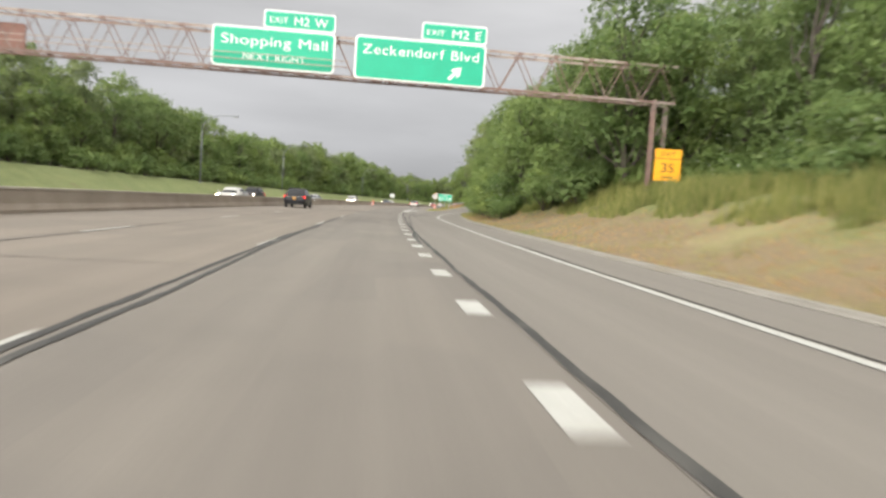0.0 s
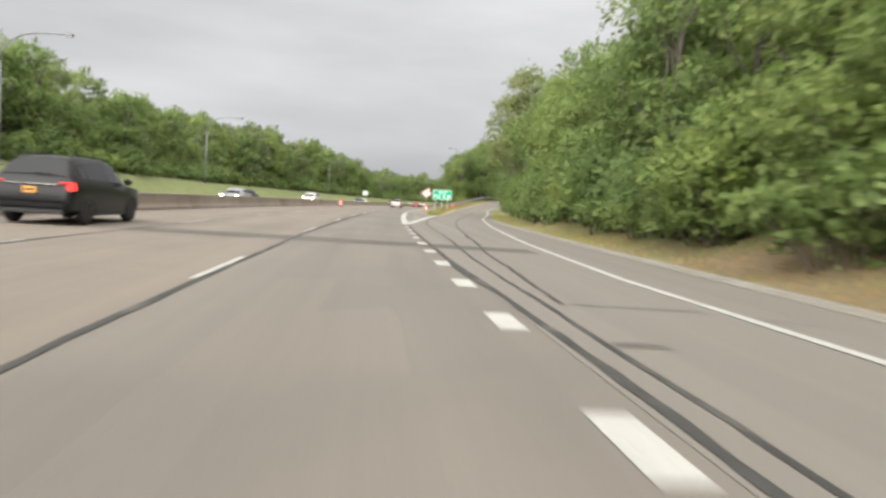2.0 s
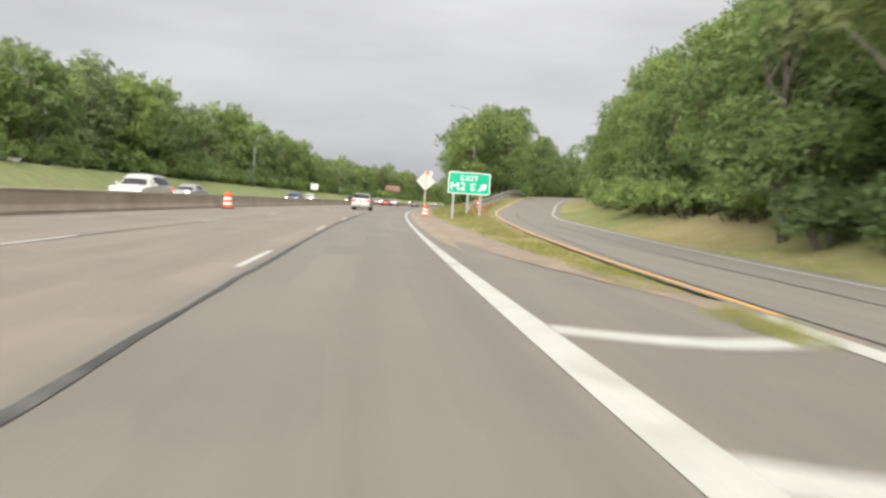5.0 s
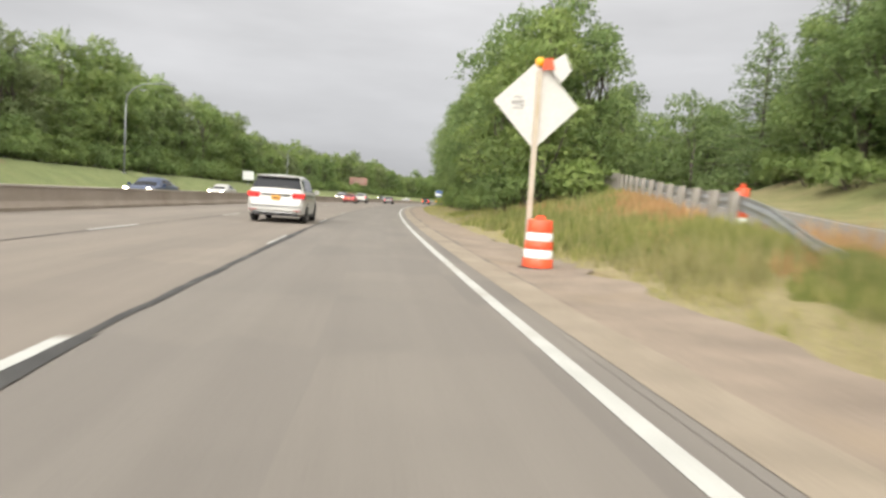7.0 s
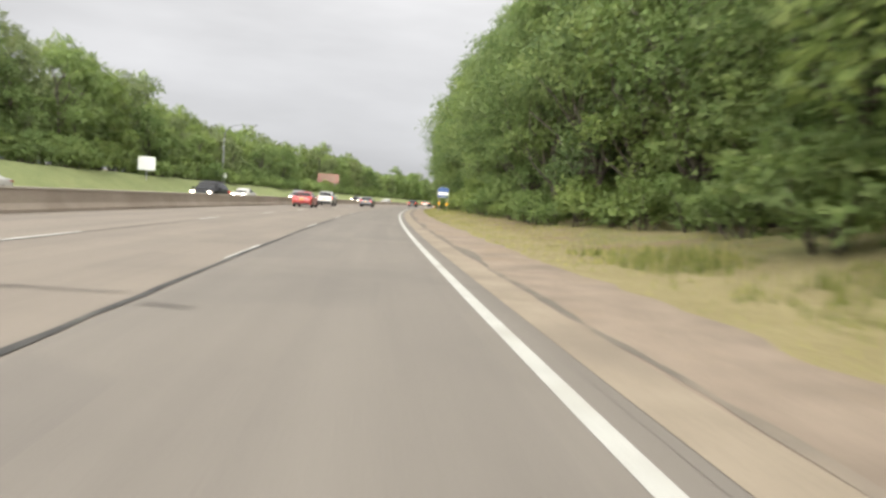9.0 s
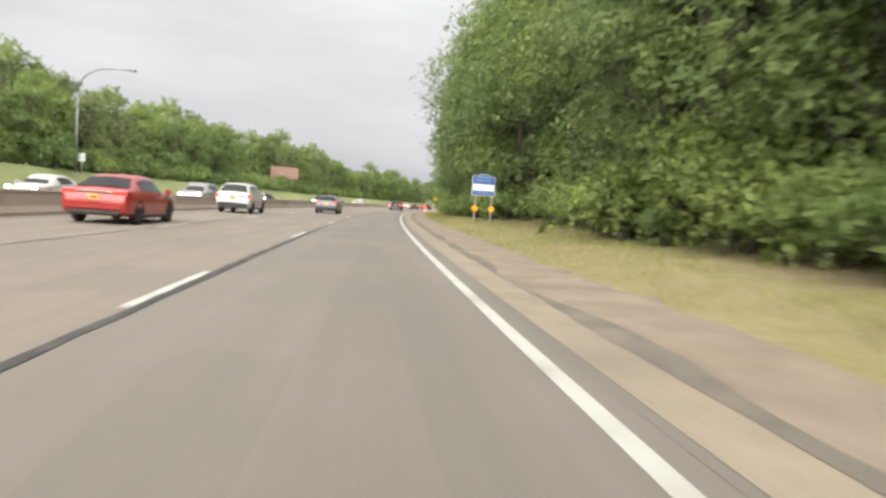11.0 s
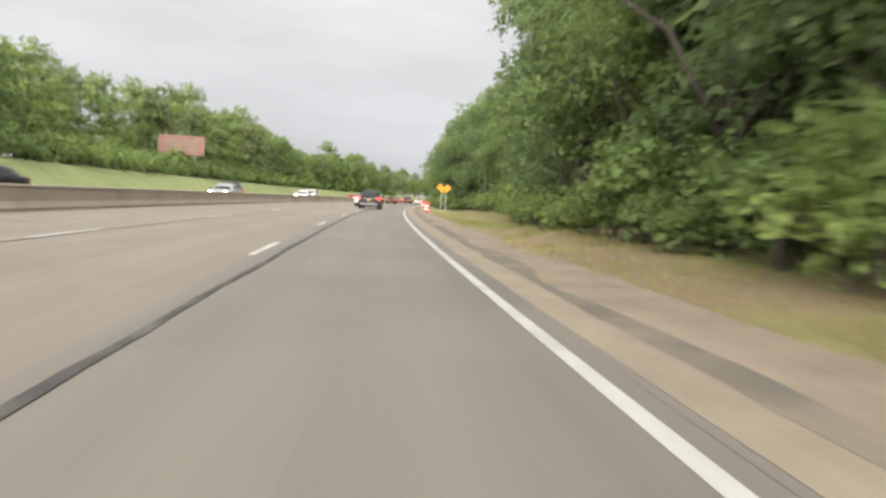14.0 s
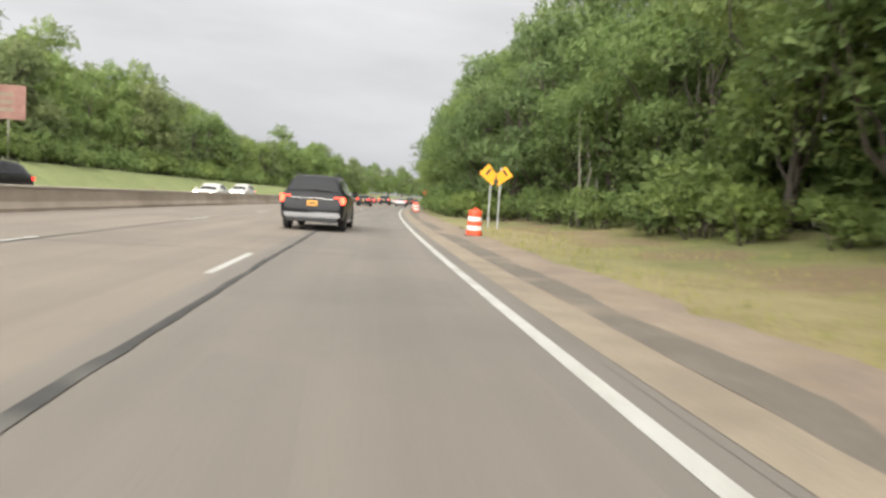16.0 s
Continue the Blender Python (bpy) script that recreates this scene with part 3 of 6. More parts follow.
# ---- markings ----
ribbon("edge_line", 122, 900, -0.075, 0.075, 0.005, PAINT, road, 4, "solid white edge line")
ribbon("exit_edge_line", -150, 190, lambda s: RAMP_R(s) - 0.09, lambda s: RAMP_R(s) + 0.085, lambda s, u: 0.014 + RAMP_Z(s), PAINT, exit_road, 2, "solid white edge line")
ribbon("yellow_line", 106, 190, lambda s: RAMP_L(s) + 0.12, lambda s: RAMP_L(s) + 0.26, lambda s, u: 0.009 + RAMP_Z(s), YELLOW_PAINT, exit_road, 2, "faded orange-yellow edge line")
for k in range(-8, 60):
    s = -1.43 + 12.19 * k
    ribbon("lane_dash", s, s + 3.05, -3.62, -3.50, 0.005, PAINT, road, 1.1)
    ribbon("lane_dash", s + 1.0, s + 4.05, -7.66, -7.54, 0.005, PAINT, road, 1.1)
for k in range(-12, 22):
    s = 3.7 + 3.5 * k if k < 0 else float(np.interp(k, (0, 2, 4, 10, 13, 16, 20, 21), (3.7, 10.6, 16.2, 35.4, 45.3, 54.3, 65.8, 69.3)))
    ribbon("dotted_dash", s - 0.46, s + 0.46, -0.14, 0.14, 0.007, PAINT, road, 0.5)
# the gore
ribbon("gore_line", 72.5, 122, lambda s: -0.2 + 0.1 * smooth(100, 122, s), lambda s: 0.17 - 0.1 * smooth(100, 122, s), 0.007, PAINT, road, 1.5, "broad white gore line")
ribbon("gore_line", 73.5, 106, lambda s: RAMP_L(s) - 0.3, lambda s: RAMP_L(s) + 0.06, 0.010, PAINT, road, 1.5, "broad white gore line")
for k, s in enumerate((78.4, 80.2, 82.6, 85.2, 87.6, 90.2, 92.6, 95.0, 97.8, 100.9, 104.2)):
    wide = RAMP_L(s) - 0.3 - 0.17
    if wide < 0.25:
        continue
    n_ = 6
    v_, uv_ = [], []
    for i in range(n_ + 1):
        f_ = i / n_
        dip = -0.35 * math.sin(math.pi * f_)
        for d_ in (0.0, 0.45):
            v_.append(at(s + dip + d_, 0.17 + wide * f_, 0.0075))
            uv_.append((0.17 + wide * f_, s + d_))
    part("chevron_bar", mesh_of("chevron_bar", v_, [(2 * i, 2 * i + 2, 2 * i + 3, 2 * i + 1) for i in range(n_)], PAINT, uv_), None, road)
# sealed joints and cracks


def seal(parent, line, half, z, spread=0.4, wobble=0.03, seed=0.0):
    """A poured joint along a line of (s, u): a bead of uneven width that swells into blots."""
    where = table(line)
    s0, s1 = line[0][0], line[-1][0]

    def edge(side):
        def f(s):
            swell = 1 + spread * (noise.noise((s * 0.31, seed, side)) + 0.7 * noise.noise((s * 1.4, seed, side + 3)) + 0.5 * noise.noise((s * 4.1, seed, side + 6)))
            blot = 1.3 * max(0.0, noise.noise((s * 0.11, seed + 4, 1.0)) - 0.18) * 2.2
            return where(s) + side * half * max(0.3, swell + blot)
        return f

    ribbon("sealed_joint", s0, s1, edge(-1), edge(1), z, SEAL, parent, 0.3, "black sealed joint", wobble)


on_ramp = lambda s, u: 0.012 + RAMP_Z(s)
LANE_JOINT = [(-60, -3.5), (60, -3.48), (82, -3.36), (92, -3.26), (110, -3.27), (150, -3.45), (195, -3.52), (250, -3.4), (275, -3.3), (290, -3.14), (320, -3.12), (640, -3.2)]
seal(road, LANE_JOINT, 0.045, 0.008, 0.5, 0.03, 0.3)
seal(road, [(s, u + 0.13 + 0.06 * math.sin(0.9 * s)) for s, u in LANE_JOINT[:1]] + [(s, -3.5 + 0.15 + 0.07 * math.sin(0.35 * s)) for s in range(-56, 22, 4)] + [(24, -3.47)], 0.04, 0.0085, 0.6, 0.03, 1.1)
seal(road, [(62, -3.44), (70, -3.3), (80, -3.18), (86, -3.2), (90, -3.25)], 0.055, 0.0085, 0.5, 0.03, 2.2)
seal(road, [(126, -3.4), (132, -3.28), (142, -3.26), (148, -3.42)], 0.05, 0.0085, 0.5, 0.03, 3.1)
seal(road, [(-60, -7.5), (90, -7.52), (290, -7.45), (640, -7.5)], 0.028, 0.008, 0.5, 0.03, 4.0)
# the joint between the through lane and the exit lane, and the strands that leave it
seal(exit_road, [(-60, 0.33), (26, 0.33), (44, 0.37), (47.5, 0.34), (50, 0.22), (55, 0.2), (60, 0.14), (71, 0.1)], 0.05, on_ramp, 0.6, 0.03, 5.0)
seal(exit_road, [(14, 0.13), (18, 0.17), (21, 0.27)], 0.04, 0.0125, 0.4, 0.02, 5.5)
seal(exit_road, [(24, 0.36), (30, 0.5), (37, 0.62), (44.3, 0.69), (46, 0.76), (49, 0.76), (53, 0.82), (60, 1.08), (64, 1.13), (69, 1.12), (76, 1.23), (87, 1.9), (95, 2.65), (110, 4.1), (130, 6.6), (146, 8.4), (158, 10.2)], 0.034, on_ramp, 0.5, 0.035, 6.0)
seal(exit_road, [(46.6, 0.99), (48.2, 1.07), (51, 1.25), (54.5, 1.4), (58, 1.72), (62.8, 2.06), (64.9, 2.2), (66, 2.24), (68.5, 2.45), (72, 2.65), (82, 3.48), (91, 4.4), (98, 5.2), (110, 6.6), (126, 8.3), (140, 9.4)], 0.036, on_ramp, 0.6, 0.05, 7.0)
seal(exit_road, [(61.5, 1.9), (63.7, 2.05), (64.9, 2.2)], 0.05, 0.0125, 0.4, 0.02, 7.5)
seal(exit_road, [(-40, 3.32), (10, 3.3), (15.7, 3.4), (19.5, 3.2), (23, 3.4)], 0.022, 0.0125, 0.5, 0.04, 8.0)
seal(road, [(246.8, -3.3), (247.6, -2.87), (248.3, -2.54), (249.4, -2.07), (251.9, -1.34), (254, -0.7), (256.2, 0.0)], 0.034, 0.0135, 0.5, 0.06, 9.0)
# s and u of both ends, half width
_cracks = [
    (6, -11, 6.4, -3.6, 0.02), (23.5, -7.3, 22.7, -1.9, 0.022), (29.8, -3.35, 29.2, -0.1, 0.024), (29.75, 0.6, 29.45, 2.7, 0.014), (27.5, -3.4, 27.0, -0.2, 0.024), (27.6, 0.5, 27.15, 3.1, 0.016), (22.3, 0.7, 21.0, 2.9, 0.008), (20.5, 3.2, 20.9, 4.2, 0.012),
    (44.3, 0.7, 44.3, 1.3, 0.028), (46.6, 1.0, 46.5, 2.8, 0.022), (46.1, 3.15, 45.8, 3.9, 0.02), (64.8, 2.2, 64.5, 3.7, 0.035), (79, 2.0, 78.2, 4.2, 0.012),
    (41.5, -11.5, 41.8, -3.6, 0.022), (84.9, -7.2, 83.9, -3.3, 0.022), (87.0, -5.2, 87.6, -3.9, 0.014), (98, -3.2, 97.6, 0, 0.02), (121, -11, 121.8, 0, 0.022),
    (164.2, -3.0, 164.1, -2.0, 0.022), (178, -11, 178.6, -3.6, 0.02), (189.9, -8.0, 189.6, -3.6, 0.028), (189, -3.4, 188.9, -2.8, 0.022), (199, -3.4, 199.4, 0.2, 0.02),
    (223, -11, 223.5, 0, 0.022), (246, -8, 246.2, -3.6, 0.022), (262.5, -1.9, 262.6, -1.2, 0.04), (264.4, -6.3, 264.5, -5.6, 0.04), (278.6, -11.5, 277.2, -3.3, 0.026), (278.1, -2.9, 277.7, 0.1, 0.026),
    (306.5, -3.2, 306.2, 0.2, 0.02), (312, -3.4, 312.2, -1, 0.03), (331, -11, 331.4, 0, 0.022), (352, -3.4, 352.6, 0, 0.024), (372, -8, 372.3, 0, 0.024),
]
for sa, ua, sb, ub, wide in _cracks:
    n_ = max(5, int(abs(ub - ua) / 0.16))
    v_ = []
    for i in range(n_ + 1):
        f_ = i / n_
        u = ua + (ub - ua) * f_
        o = sa + (sb - sa) * f_ + 0.1 * noise.noise((u * 0.8, sa, 0)) + 0.05 * noise.noise((u * 2.9, sa, 3))
        w_ = wide * (1 + 0.7 * noise.noise((u * 1.7, sa, 8))) * (0.35 + 0.65 * min(1.0, 6 * f_, 6 * (1 - f_)))
        lift = 0.0135 if u < 0.2 or ua < 0.2 else 0.0165
        v_ += [at(o - w_, u, lift), at(o + w_, u, lift)]
    part("crack_seal", mesh_of("crack_seal", v_, [(2 * i, 2 * i + 2, 2 * i + 3, 2 * i + 1) for i in range(n_)], SEAL), None, road)
# wide darker patch across the lanes
for s, d_, u0, u1 in ((55.5, 1.7, -7.6, 3.0), (84.1, 1.3, -3.3, -0.2), (36.5, 0.45, -3.4, -0.2)):
    ribbon("repair_patch", s, s + d_, u0, u1, 0.0065, PATCH, road, 0.4)


def extruded(name, profile, s0, s1, step, material, close=True):
    """A profile of (u, z) carried along the road."""
    ss = np.arange(s0, s1 + 0.01, step)
    verts = [at(s, u, z) for s in ss for u, z in profile]
    k = len(profile)
    faces = [(i * k + a, i * k + (a + 1) % k, (i + 1) * k + (a + 1) % k, (i + 1) * k + a) for i in range(len(ss) - 1) for a in range(k if close else k - 1)]
    if close:
        faces += [tuple(range(k))[::-1], tuple(range((len(ss) - 1) * k, len(ss) * k))]
    return mesh_of(name, verts, faces, material)


wall_median = part("wall_median", extruded("wall_median", [(-12.6, -0.05), (-12.6, 0.1), (-12.47, 0.3), (-12.42, 0.74), (-12.22, 0.74), (-12.17, 0.3), (-12.05, 0.1), (-12.05, -0.05)], -150, 900, 5, BARRIER))
tagged(wall_median, "low stained brown concrete median barrier", "barrier", kind="structure")
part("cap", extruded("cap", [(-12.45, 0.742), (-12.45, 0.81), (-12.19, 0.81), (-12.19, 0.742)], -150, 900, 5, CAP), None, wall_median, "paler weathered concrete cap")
far_kerb = part("kerb_far", extruded("kerb_far", [(-24.1, -0.1), (-24.1, 0.14), (-23.9, 0.14), (-23.88, -0.1)], -150, 900, 5, CAP))
tagged(far_kerb, "pale concrete kerb below the grass bank", "kerb", kind="structure")

# ---- overhead sign gantry ----
GANTRY_S = 28.3


PALE_RUST = surf("pale_rusted_steel", (0.33, 0.26, 0.22), (0.46, 0.39, 0.34), 2, 30, 0.8, 0.2, dirt=(0.22, 0.13, 0.1))


def gantry():
    g = thing("sign_gantry", "rusty brown steel truss gantry spanning the road", "sign gantry", m=stand(GANTRY_S, 0))
    x0, x1, zb, zt, dy = -26.0, 13.3, 6.95, 8.75, 1.05
    # the top chords and the upper walkway rails are paler than the rest
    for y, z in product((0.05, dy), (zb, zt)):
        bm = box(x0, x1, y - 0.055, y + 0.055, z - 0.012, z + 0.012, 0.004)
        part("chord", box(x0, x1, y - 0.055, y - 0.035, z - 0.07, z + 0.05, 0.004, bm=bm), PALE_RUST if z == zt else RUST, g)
    n = 22
    for i in range(n):
        a, b = x0 + (x1 - x0) * i / n, x0 + (x1 - x0) * (i + 1) / n
        c = (a + b) / 2
        for y in (0.05, dy):
            part("brace", rod((a, y, zb), (c, y, zt), 0.026, sides=6), RUST, g)
            part("brace", rod((c, y, zt), (b, y, zb), 0.026, sides=6), RUST, g)
            for xx, z in ((a, zb), (c, zt)):
                part("gusset", plate([(xx - 0.16, z - 0.06), (xx + 0.16, z - 0.06), (xx + 0.09, z + 0.08), (xx - 0.09, z + 0.08)] if z == zb else [(xx - 0.09, z - 0.1), (xx + 0.09, z - 0.1), (xx + 0.16, z + 0.05), (xx - 0.16, z + 0.05)], y - 0.065, y - 0.056), RUST, g)
        for z in (zb, zt):
            part("cross_brace", rod((a, 0.05, z), (b, dy, z), 0.022, sides=6), RUST, g)
            part("cross_tie", rod((a, 0.05, z), (a, dy, z), 0.022, sides=6), RUST, g)
    for x in (12.2, x0 + 0.6):
        foot = lie(GANTRY_S, x) - 0.2
        for y, xx in ((0.05, x), (dy, x + 1.05)):
            bm = box(xx - 0.1, xx + 0.1, y - 0.1, y - 0.085, foot, zb + 0.1, 0.004)
            box(xx - 0.1, xx + 0.1, y + 0.085, y + 0.1, foot, zb + 0.1, 0.004, bm=bm)
            part("post", box(xx - 0.012, xx + 0.012, y - 0.09, y + 0.09, foot, zb + 0.1, bm=bm), RUST, g)
        for z in (6.2, 5.0, 3.8):
            part("post_brace", rod((x, 0.05, z), (x + 1.05, dy, z - 1.2), 0.03, sides=6), RUST, g)
            part("post_brace", rod((x, 0.05, z - 1.2), (x + 1.05, dy, z), 0.03, sides=6), RUST, g)
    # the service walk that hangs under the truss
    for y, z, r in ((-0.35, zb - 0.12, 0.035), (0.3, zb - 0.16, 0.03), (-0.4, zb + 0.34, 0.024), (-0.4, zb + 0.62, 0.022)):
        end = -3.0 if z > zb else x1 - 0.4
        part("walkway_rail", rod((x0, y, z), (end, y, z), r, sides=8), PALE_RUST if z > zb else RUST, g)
    for x in np.arange(x0 + 0.5, 5.5, 1.78):
        part("bracket", rod((x, -0.4, zb - 0.12), (x, 0.35, zb - 0.14), 0.026, sides=6), RUST, g)
        if x < -9.6:
            part("bracket", rod((x, -0.4, zb - 0.12), (x, -0.4, zb + 0.62), 0.02, sides=6), RUST, g)
    return g


def guide_sign(name, label, x0, x1, z0, z1, tab):
    s = thing(name, label, "road sign", m=stand(GANTRY_S, 0, 0))
    part("border", plate(round_rect(x0, x1, z0, z1, 0.22), -0.20, -0.16), WHITE, s, "white retroreflective border")
    part("face", plate(round_rect(x0 + 0.085, x1 - 0.085, z0 + 0.085, z1 - 0.085, 0.17), -0.206, -0.19), GREEN, s)
    tx0, tx1 = tab
    part("tab_border", plate(round_rect(tx0, tx1, z1 + 0.02, z1 + 0.86, 0.14), -0.20, -0.16), WHITE, s)
    part("tab_face", plate(round_rect(tx0 + 0.065, tx1 - 0.065, z1 + 0.085, z1 + 0.795, 0.11), -0.206, -0.19), GREEN, s)
    for x in np.linspace(x0 + 0.6, x1 - 0.6, 4):
        part("backing_bar", box(x - 0.04, x + 0.04, -0.16, -0.02, z0 + 0.1, z1 - 0.1), RUST, s)
    return s


def arrow_shape(x, z, size, parent, y, material, angle=45):
    o = [(-0.09, -0.5), (0.09, -0.5), (0.09, 0.02), (0.26, -0.12), (0.26, 0.12), (0.0, 0.5), (-0.26, 0.12), (-0.26, -0.12), (-0.09, 0.02)]
    c, s = math.cos(radians(angle)), math.sin(radians(angle))
    pts = [(x + size * (px * c + pz * s), z + size * (-px * s + pz * c)) for px, pz in o]
    return part("arrow", plate(pts, y - 0.004, y + 0.003), material, parent)


gantry()
mall = guide_sign("guide_sign", "green overhead exit sign lettered Shopping Mall", -9.4, -3.68, 6.95, 8.85, (-7.05, -3.7))
lettering("Shopping Mall", 0.46, WHITE, mall, -6.5, 8.25, -0.21, 4.9)
lettering("NEXT RIGHT", 0.33, WHITE, mall, -6.5, 7.5, -0.21, 2.9)
lettering("EXIT", 0.26, WHITE, mall, -6.35, 9.27, -0.21, 0.85)
lettering("M2 W", 0.4, WHITE, mall, -4.85, 9.28, -0.21, 1.55)
zeck = guide_sign("guide_sign", "green overhead sign lettered Zeckendorf Blvd with arrow", -2.75, 3.55, 6.87, 8.92, (0.38, 3.53))
lettering("Zeckendorf Blvd", 0.46, WHITE, zeck, 0.4, 8.32, -0.21, 5.6)
lettering("EXIT", 0.26, WHITE, zeck, 1.05, 9.33, -0.21, 0.85)
lettering("M2 E", 0.4, WHITE, zeck, 2.55, 9.34, -0.21, 1.4)
arrow_shape(2.1, 7.48, 0.85, zeck, -0.207, WHITE)
brown = thing("guide_sign", "brown weathered sign board behind the gantry truss", "road sign", m=stand(GANTRY_S, 0))
part("board", plate(round_rect(-23.0, -18.4, 6.9, 8.4, 0.1), 1.2, 1.24), BROWN_SIGN, brown)


def advisory_sign():
    s, u = 27.6, 12.87
    z = lie(s, u)
    t = thing("advisory_sign", "amber exit advisory sign reading 35 on post", "road sign", m=stand(s, u, 0, -4))
    part("post", box(-0.07, 0.07, 0.03, 0.17, z - 0.3, 4.3, 0.01), WOOD_POST, t)
    part("panel", plate(round_rect(-0.66, 0.66, 3.02, 4.1, 0.06), -0.012, 0.02), AMBER, t)
    part("top_panel", plate(round_rect(-0.66, 0.66, 4.13, 4.58, 0.06), -0.012, 0.02), AMBER, t)
    part("rim", plate(round_rect(-0.66, 0.66, 4.1, 4.13, 0.01), -0.016, 0.02), BLACK, t)
    lettering("35", 0.46, BLACK, t, 0, 3.68, -0.014, 0.62)
    part("legend_bar", box(-0.3, 0.3, -0.017, -0.012, 3.18, 3.23), BLACK, t)
    lettering("EXIT", 0.2, BLACK, t, 0, 4.36, -0.014, 0.68)


advisory_sign()

# ---- signs, drums and rail of the gore ----


def exit_sign():
    s0 = 146.1
    t = thing("exit_sign", "green roadside sign reading EXIT M2 E with arrow", "road sign", m=stand(s0, 4.5, 0, 2))
    part("border", plate(round_rect(-1.58, 1.56, 2.02, 3.62, 0.16), -0.03, 0.02), WHITE, t, "white retroreflective border")
    part("face", plate(round_rect(-1.52, 1.5, 2.08, 3.56, 0.13), -0.036, 0.0), GREEN, t)
    lettering("EXIT", 0.40, WHITE, t, 0.0, 3.2, -0.038, 1.3)
    lettering("M2 E", 0.56, WHITE, t, -0.45, 2.58, -0.038, 1.85)
    arrow_shape(1.02, 2.55, 0.82, t, -0.037, WHITE, 50)
    for x in (-1.12, -0.05, 0.9):
        g = lie(s0, 4.5 + x)
        bm = box(x - 0.07, x + 0.07, 0.02, 0.035, g - 0.3, 3.5)
        box(x - 0.07, x + 0.07, 0.15, 0.165, g - 0.3, 3.5, bm=bm)
        part("post", box(x - 0.008, x + 0.008, 0.02, 0.16, g - 0.3, 3.5, bm=bm), STEEL, t)
    for z in (2.3, 2.85, 3.35):
        part("backing_bar", box(-1.45, 1.45, -0.0, 0.02, z - 0.03, z + 0.03), STEEL, t)


def lathe(rings, sides=24):
    """A turned shape from (radius, z) rings."""
    verts, faces = [], []
    for r, z in rings:
        verts += [(r * math.cos(2 * math.pi * k / sides), r * math.sin(2 * math.pi * k / sides), z) for k in range(sides)]
    for i, k in product(range(len(rings) - 1), range(sides)):
        j = (k + 1) % sides
        faces.append((i * sides + k, i * sides + j, (i + 1) * sides + j, (i + 1) * sides + k))
    faces += [tuple(range(sides))[::-1], tuple(range((len(rings) - 1) * sides, len(rings) * sides))]
    return verts, faces


def traffic_drum(s, u, z, label, turn=0.0, lean=0.0):
    t = thing("traffic_drum", label, "traffic drum", "orange traffic drums", m=stand(s, u, z, turn) @ pose(0, 0, 0, lean, 0, 0))
    part("base", mesh_of("base", *lathe([(0.36, 0.0), (0.36, 0.05), (0.3, 0.07), (0.28, 0.07)]), RUBBER), None, t, "black rubber ballast ring")
    steps = [(0.285, 0.06, 0.24, ORANGE), (0.272, 0.24, 0.40, WHITE), (0.26, 0.40, 0.56, ORANGE), (0.248, 0.56, 0.71, WHITE), (0.235, 0.71, 0.95, ORANGE)]
    for r, z0, z1, m in steps:
        name = "stripe" if m is WHITE else "drum_section"
        part(name, mesh_of(name, *lathe([(r, z0), (r + 0.006, z0 + 0.015), (r - 0.004, z1 - 0.012), (r - 0.013, z1)]), m, smooth=True), None, t)
    part("grip", box(-0.09, 0.09, -0.02, 0.02, 0.94, 1.03, 0.015), ORANGE, t)
    return t


def diamond_sign():
    s0, u0 = 155.3, 1.55
    t = thing("work_sign", "blank white back of diamond work sign, corner bent", "road sign", m=stand(s0, u0, 0, 5))
    z, h = 3.08, 0.85
    part("panel", plate([(0, z - h), (h, z), (0.42, z + 0.43), (0, z + h), (-h, z)], -0.012, 0.012), SIGN_BACK, t)
    flap = plate([(0.1, z + 0.74), (0.42, z + 0.43), (0.62, z + 0.68), (0.46, z + 0.98)], -0.09, -0.075)
    part("bent_corner", flap, SIGN_BACK, t, "bent white sheet corner")
    part("post", box(-0.05, 0.05, -0.075, -0.015, -0.1, z + 0.62, 0.008), SIGN_POST, t, "pale post with tan stains")
    part("lamp", mesh_of("lamp", *lathe([(0.02, z + 0.7), (0.07, z + 0.71), (0.085, z + 0.78), (0.07, z + 0.86), (0.02, z + 0.88)], 14), AMBER, smooth=True), None, t, "amber warning lamp")
    part("flag", plate([(0.02, z + 0.62), (0.26, z + 0.66), (0.2, z + 0.86), (0.03, z + 0.82)], -0.14, -0.12), ORANGE, t, "small orange flag")
    for a, b, c, d_ in ((-0.49, -0.43, -0.03, 0.03), (-0.41, -0.36, -0.05, 0.04), (-0.34, -0.25, 0.0, 0.05), (-0.33, -0.25, -0.06, -0.02), (-0.46, -0.3, 0.09, 0.115), (-0.47, -0.26, -0.11, -0.09)):
        part("legend_bar", box(a, b, -0.016, -0.011, z + c, z + d_), FADED_LEGEND, t)


exit_sign()
diamond_sign()
traffic_drum(154.85, 1.68, -0.04, "orange and white drum standing against the sign post")
traffic_drum(341.6, 2.12, lie(341.6, 2.1) + 0.02, "orange and white drum on the gravel verge", 8, 2)
slim = traffic_drum(156.2, 6.4, lie(156.2, 6.4), "slim orange and white channelizer beside the guard rail", 10)
slim.scale = (0.55, 0.55, 1.16)


